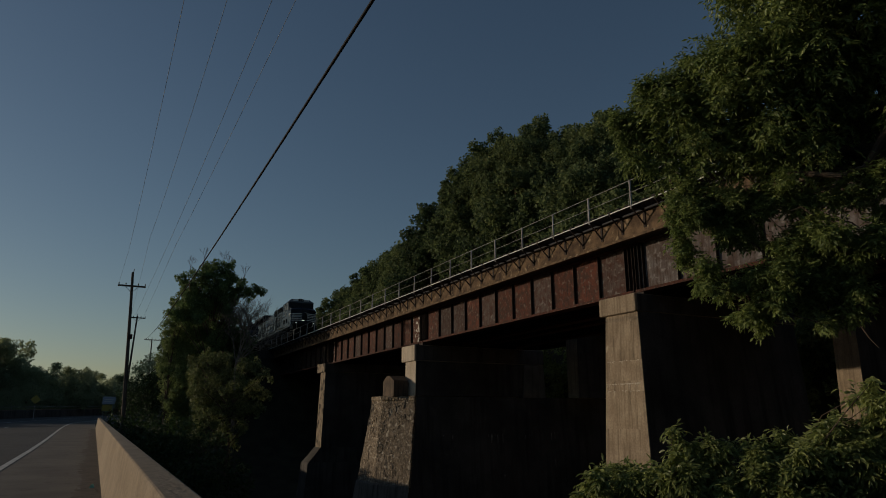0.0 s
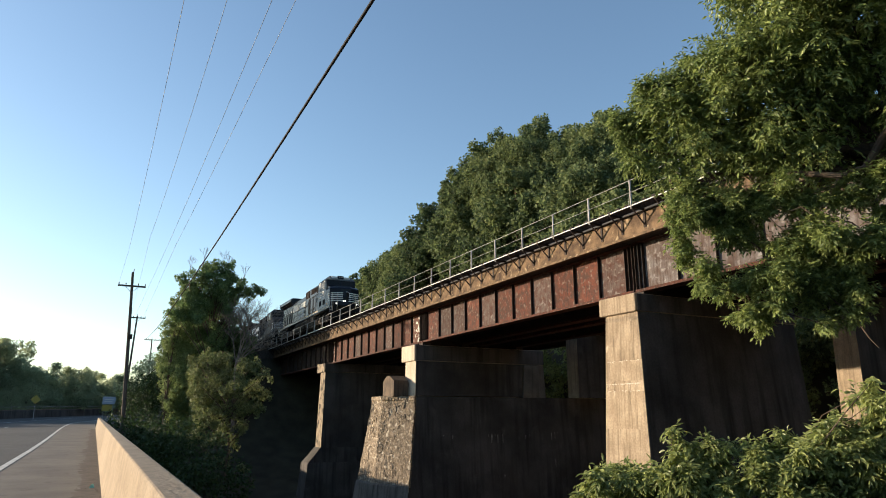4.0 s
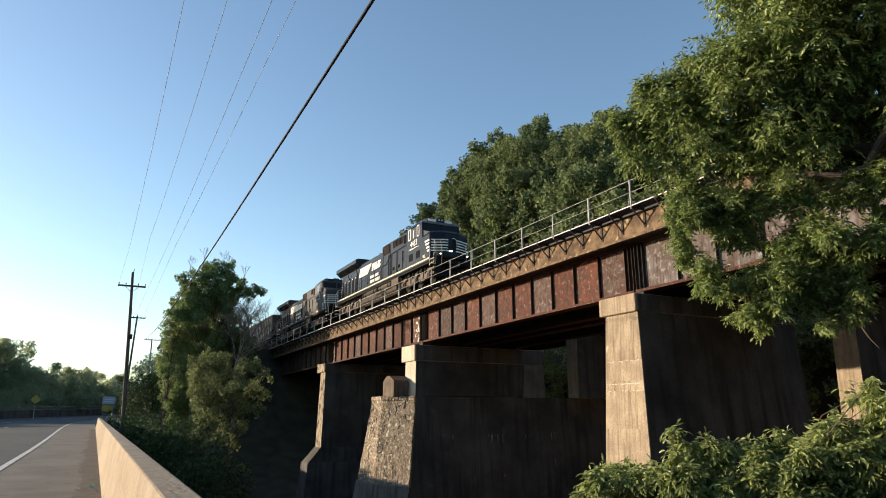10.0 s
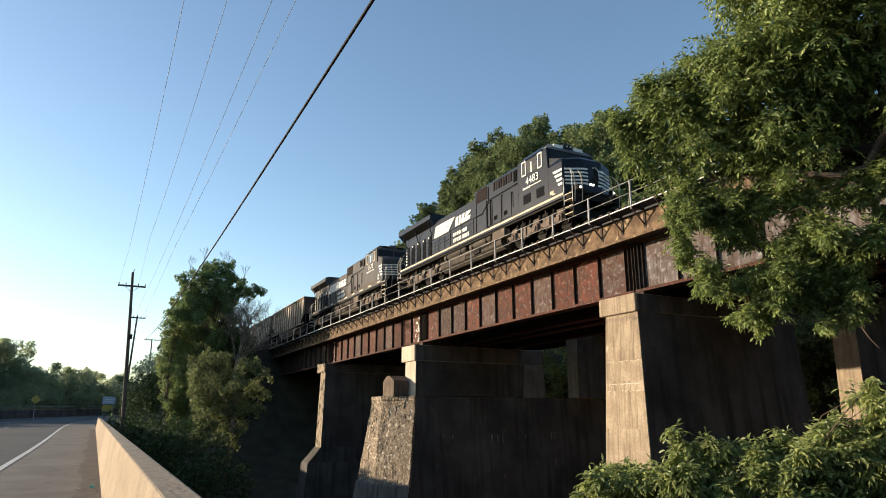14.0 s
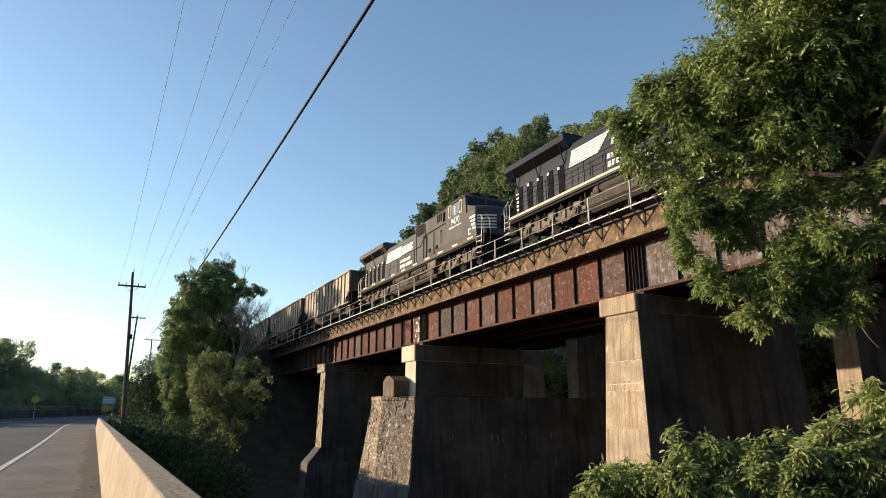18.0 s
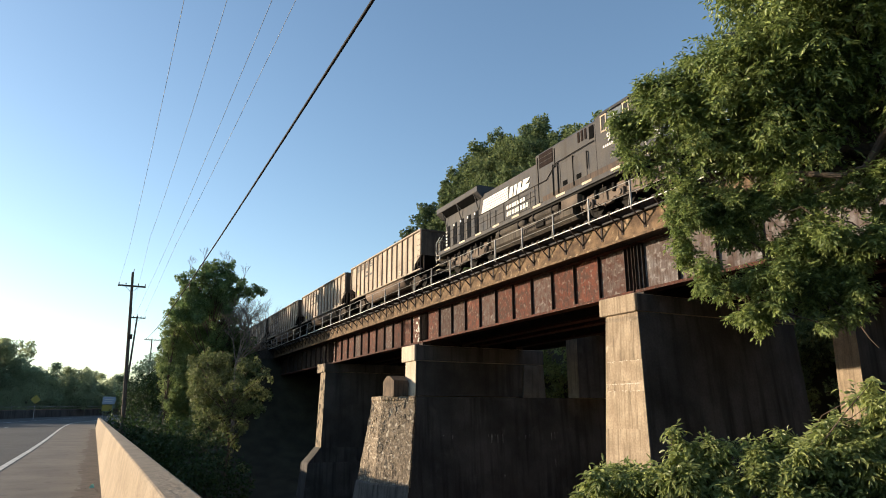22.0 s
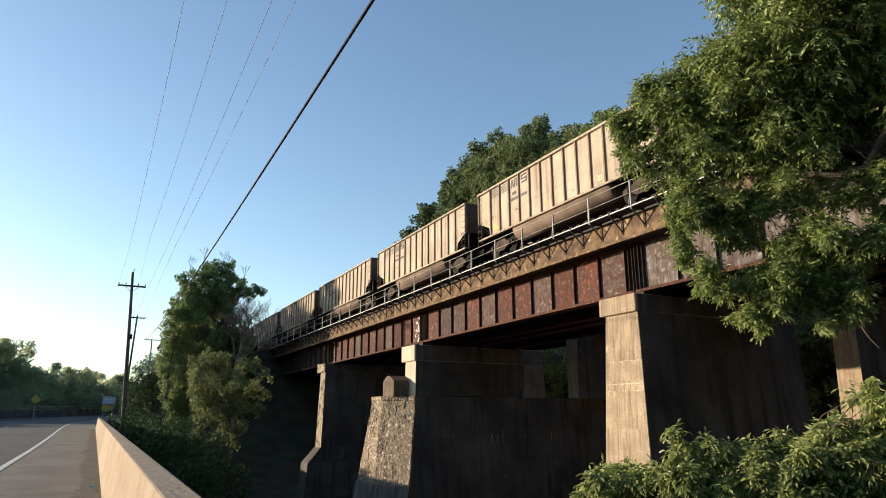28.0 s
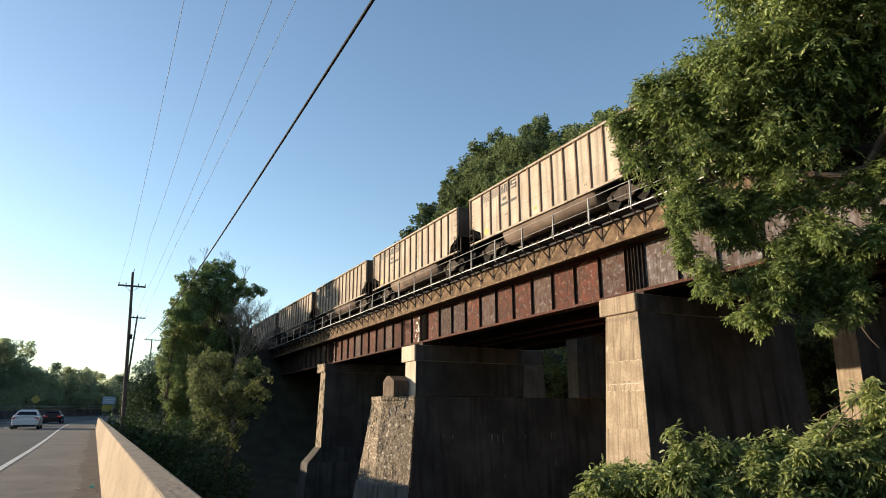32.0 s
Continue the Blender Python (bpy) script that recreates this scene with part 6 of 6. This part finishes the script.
    for yc in (2.5, 13.87):
        for k in (-0.89, 0.89):
            w = part("wheelset", CAR_WHEEL, None, c, m=pose(0, yc + k, WHEEL_CAR))
            w["spin"] = 1
    return c


CARS = 11
coal = [coal_car_parts()]
for _ in range(CARS - 1):
    coal.append(copy_thing(coal[0], pose(0, 0, 0)))
for c in coal:
    for w in c.children:
        if w.name.startswith("wheelset"):
            SPIN.append((w, WHEEL_CAR, tuple(w.matrix_basis.translation)))


# ---- road cars ----
def sedan(paint, label, lamp_mat):
    """A four-door saloon, its rear bumper at the origin, driving towards +y."""
    a = thing("sedan", label, "car", group="passing cars")
    def ring(y, w, zb, zt, c=0.12):
        return [(-w, y, zb + c), (-w + c, y, zb), (w - c, y, zb), (w, y, zb + c), (w, y, zt - c), (w - c, y, zt), (-w + c, y, zt), (-w, y, zt - c)]
    part("body", Solid().loft([ring(0.0, 0.80, 0.42, 0.78), ring(0.12, 0.88, 0.28, 0.98), ring(0.5, 0.91, 0.22, 1.02), ring(1.3, 0.92, 0.2, 0.97), ring(3.4, 0.92, 0.2, 0.95), ring(4.4, 0.88, 0.22, 0.80), ring(4.75, 0.74, 0.32, 0.66)]), paint, a, smooth=True)
    lo = [(-0.80, 0.72), (0.80, 0.72), (0.83, 3.45), (-0.83, 3.45)]
    hi = [(-0.56, 1.42), (0.56, 1.42), (0.58, 2.55), (-0.58, 2.55)]
    part("roof", Solid().loft([[(x * 1.0, y, 1.30) for x, y in ((-0.62, 1.28), (0.62, 1.28), (0.64, 2.65), (-0.64, 2.65))], [(x, y, 1.42) for x, y in hi], [(x * 0.8, y * 0.9 + 0.19, 1.455) for x, y in hi]]), paint, a, smooth=True)
    part("greenhouse", Solid().loft([[(x, y, 0.93) for x, y in lo], [(x * 1.06, y, 1.31) for x, y in hi]]), GLASS, a, "dark tinted windows")
    for s in (-1, 1):
        part("pillar", Solid().rod((s * 0.80, 0.75, 0.95), (s * 0.585, 1.38, 1.33), 0.06, 6).rod((s * 0.82, 2.0, 0.95), (s * 0.60, 2.0, 1.33), 0.04, 6).rod((s * 0.82, 3.4, 0.95), (s * 0.60, 2.58, 1.33), 0.04, 6), paint, a)
        part("tail_lamp", Solid().cbox(*sorted((s * 0.48, s * 0.86)), 0.02, 0.2, 0.74, 0.88, 0.03), lamp_mat, a, "red tail lamp")
        part("mirror", Solid().cbox(*sorted((s * 0.93, s * 1.08)), 3.0, 3.12, 0.92, 1.06, 0.03), paint, a)
        for y in (0.95, 3.75):
            w = part("wheel", Solid().rod((s * 0.74, y, 0.32), (s * 0.935, y, 0.32), 0.32, 20), RUBBER, a, smooth=True)
            part("rim", Solid().rod((s * 0.93, y, 0.32), (s * 0.95, y, 0.32), 0.20, 16), ALLOY, w)
    part("boot_lid", Solid().cbox(-0.62, 0.62, 0.04, 0.70, 0.60, 1.045, 0.05), paint, a)
    part("bumper", Solid().cbox(-0.84, 0.84, -0.05, 0.15, 0.30, 0.55, 0.04), paint, a)
    part("number_plate", Solid().box(-0.26, 0.26, 0.012, 0.036, 0.68, 0.80), CAR_GREY, a, "plain dark number plate")
    part("diffuser", Solid().box(-0.7, 0.7, -0.055, 0.1, 0.2, 0.32), RUBBER, a)
    return a


white_car = sedan(AUTO_WHITE, "clean white four-door sedan driving away", RED_LENS)
dark_car = sedan(AUTO_DARK, "dark maroon four-door sedan with lit tail lamps", TAIL)


# ---- what moves ----
def travelled(t):
    """Metres that the train has run at a time; it gathers a little speed."""
    return 3.735 * t + 0.002 * t * t


NOSE0, LOCO_PITCH, CAR0, CAR_PITCH = 77.65, 23.9, 46.1, 16.45   # nose corner at the start; places behind it


def motions():
    times = [0, 0.1] + [k * 0.5 for k in range(1, 64)] + [31.9, 32]
    def on_track(start):
        rows = []
        for t in times:
            y = NOSE0 + start - travelled(t)
            a = radians(GRADE)
            rows.append((t, pose(21.0, y * math.cos(a) - RAIL * math.sin(a), RAIL * math.cos(a) + y * math.sin(a), GRADE, 0, 0)))
        return rows
    for i, L in enumerate(locos):
        walk(L, on_track(-2.09 + LOCO_PITCH * i))
    for i, c in enumerate(coal):
        walk(c, on_track(CAR0 + CAR_PITCH * i))
    for w, r, p in SPIN:
        walk(w, [(k * 0.16, pose(*p, math.degrees(travelled(k * 0.16) / r) % 360, 0, 0)) for k in range(201)])
    for a, y32, x, v in ((white_car, 60.0, -4.55, 24.0), (dark_car, 91.0, -4.5, 33.0)):
        rows = []
        for t in [0, 0.1, 10, 20, 25] + [28 + k * 0.25 for k in range(16)] + [31.9, 32]:
            y = y32 - v * (32 - t)
            rows.append((t, pose(x + bend(y + 2.4), y, float(rise(y)), 0, 0, -math.degrees(math.atan(slope_of(y + 2.4))))))
        walk(a, rows)


motions()
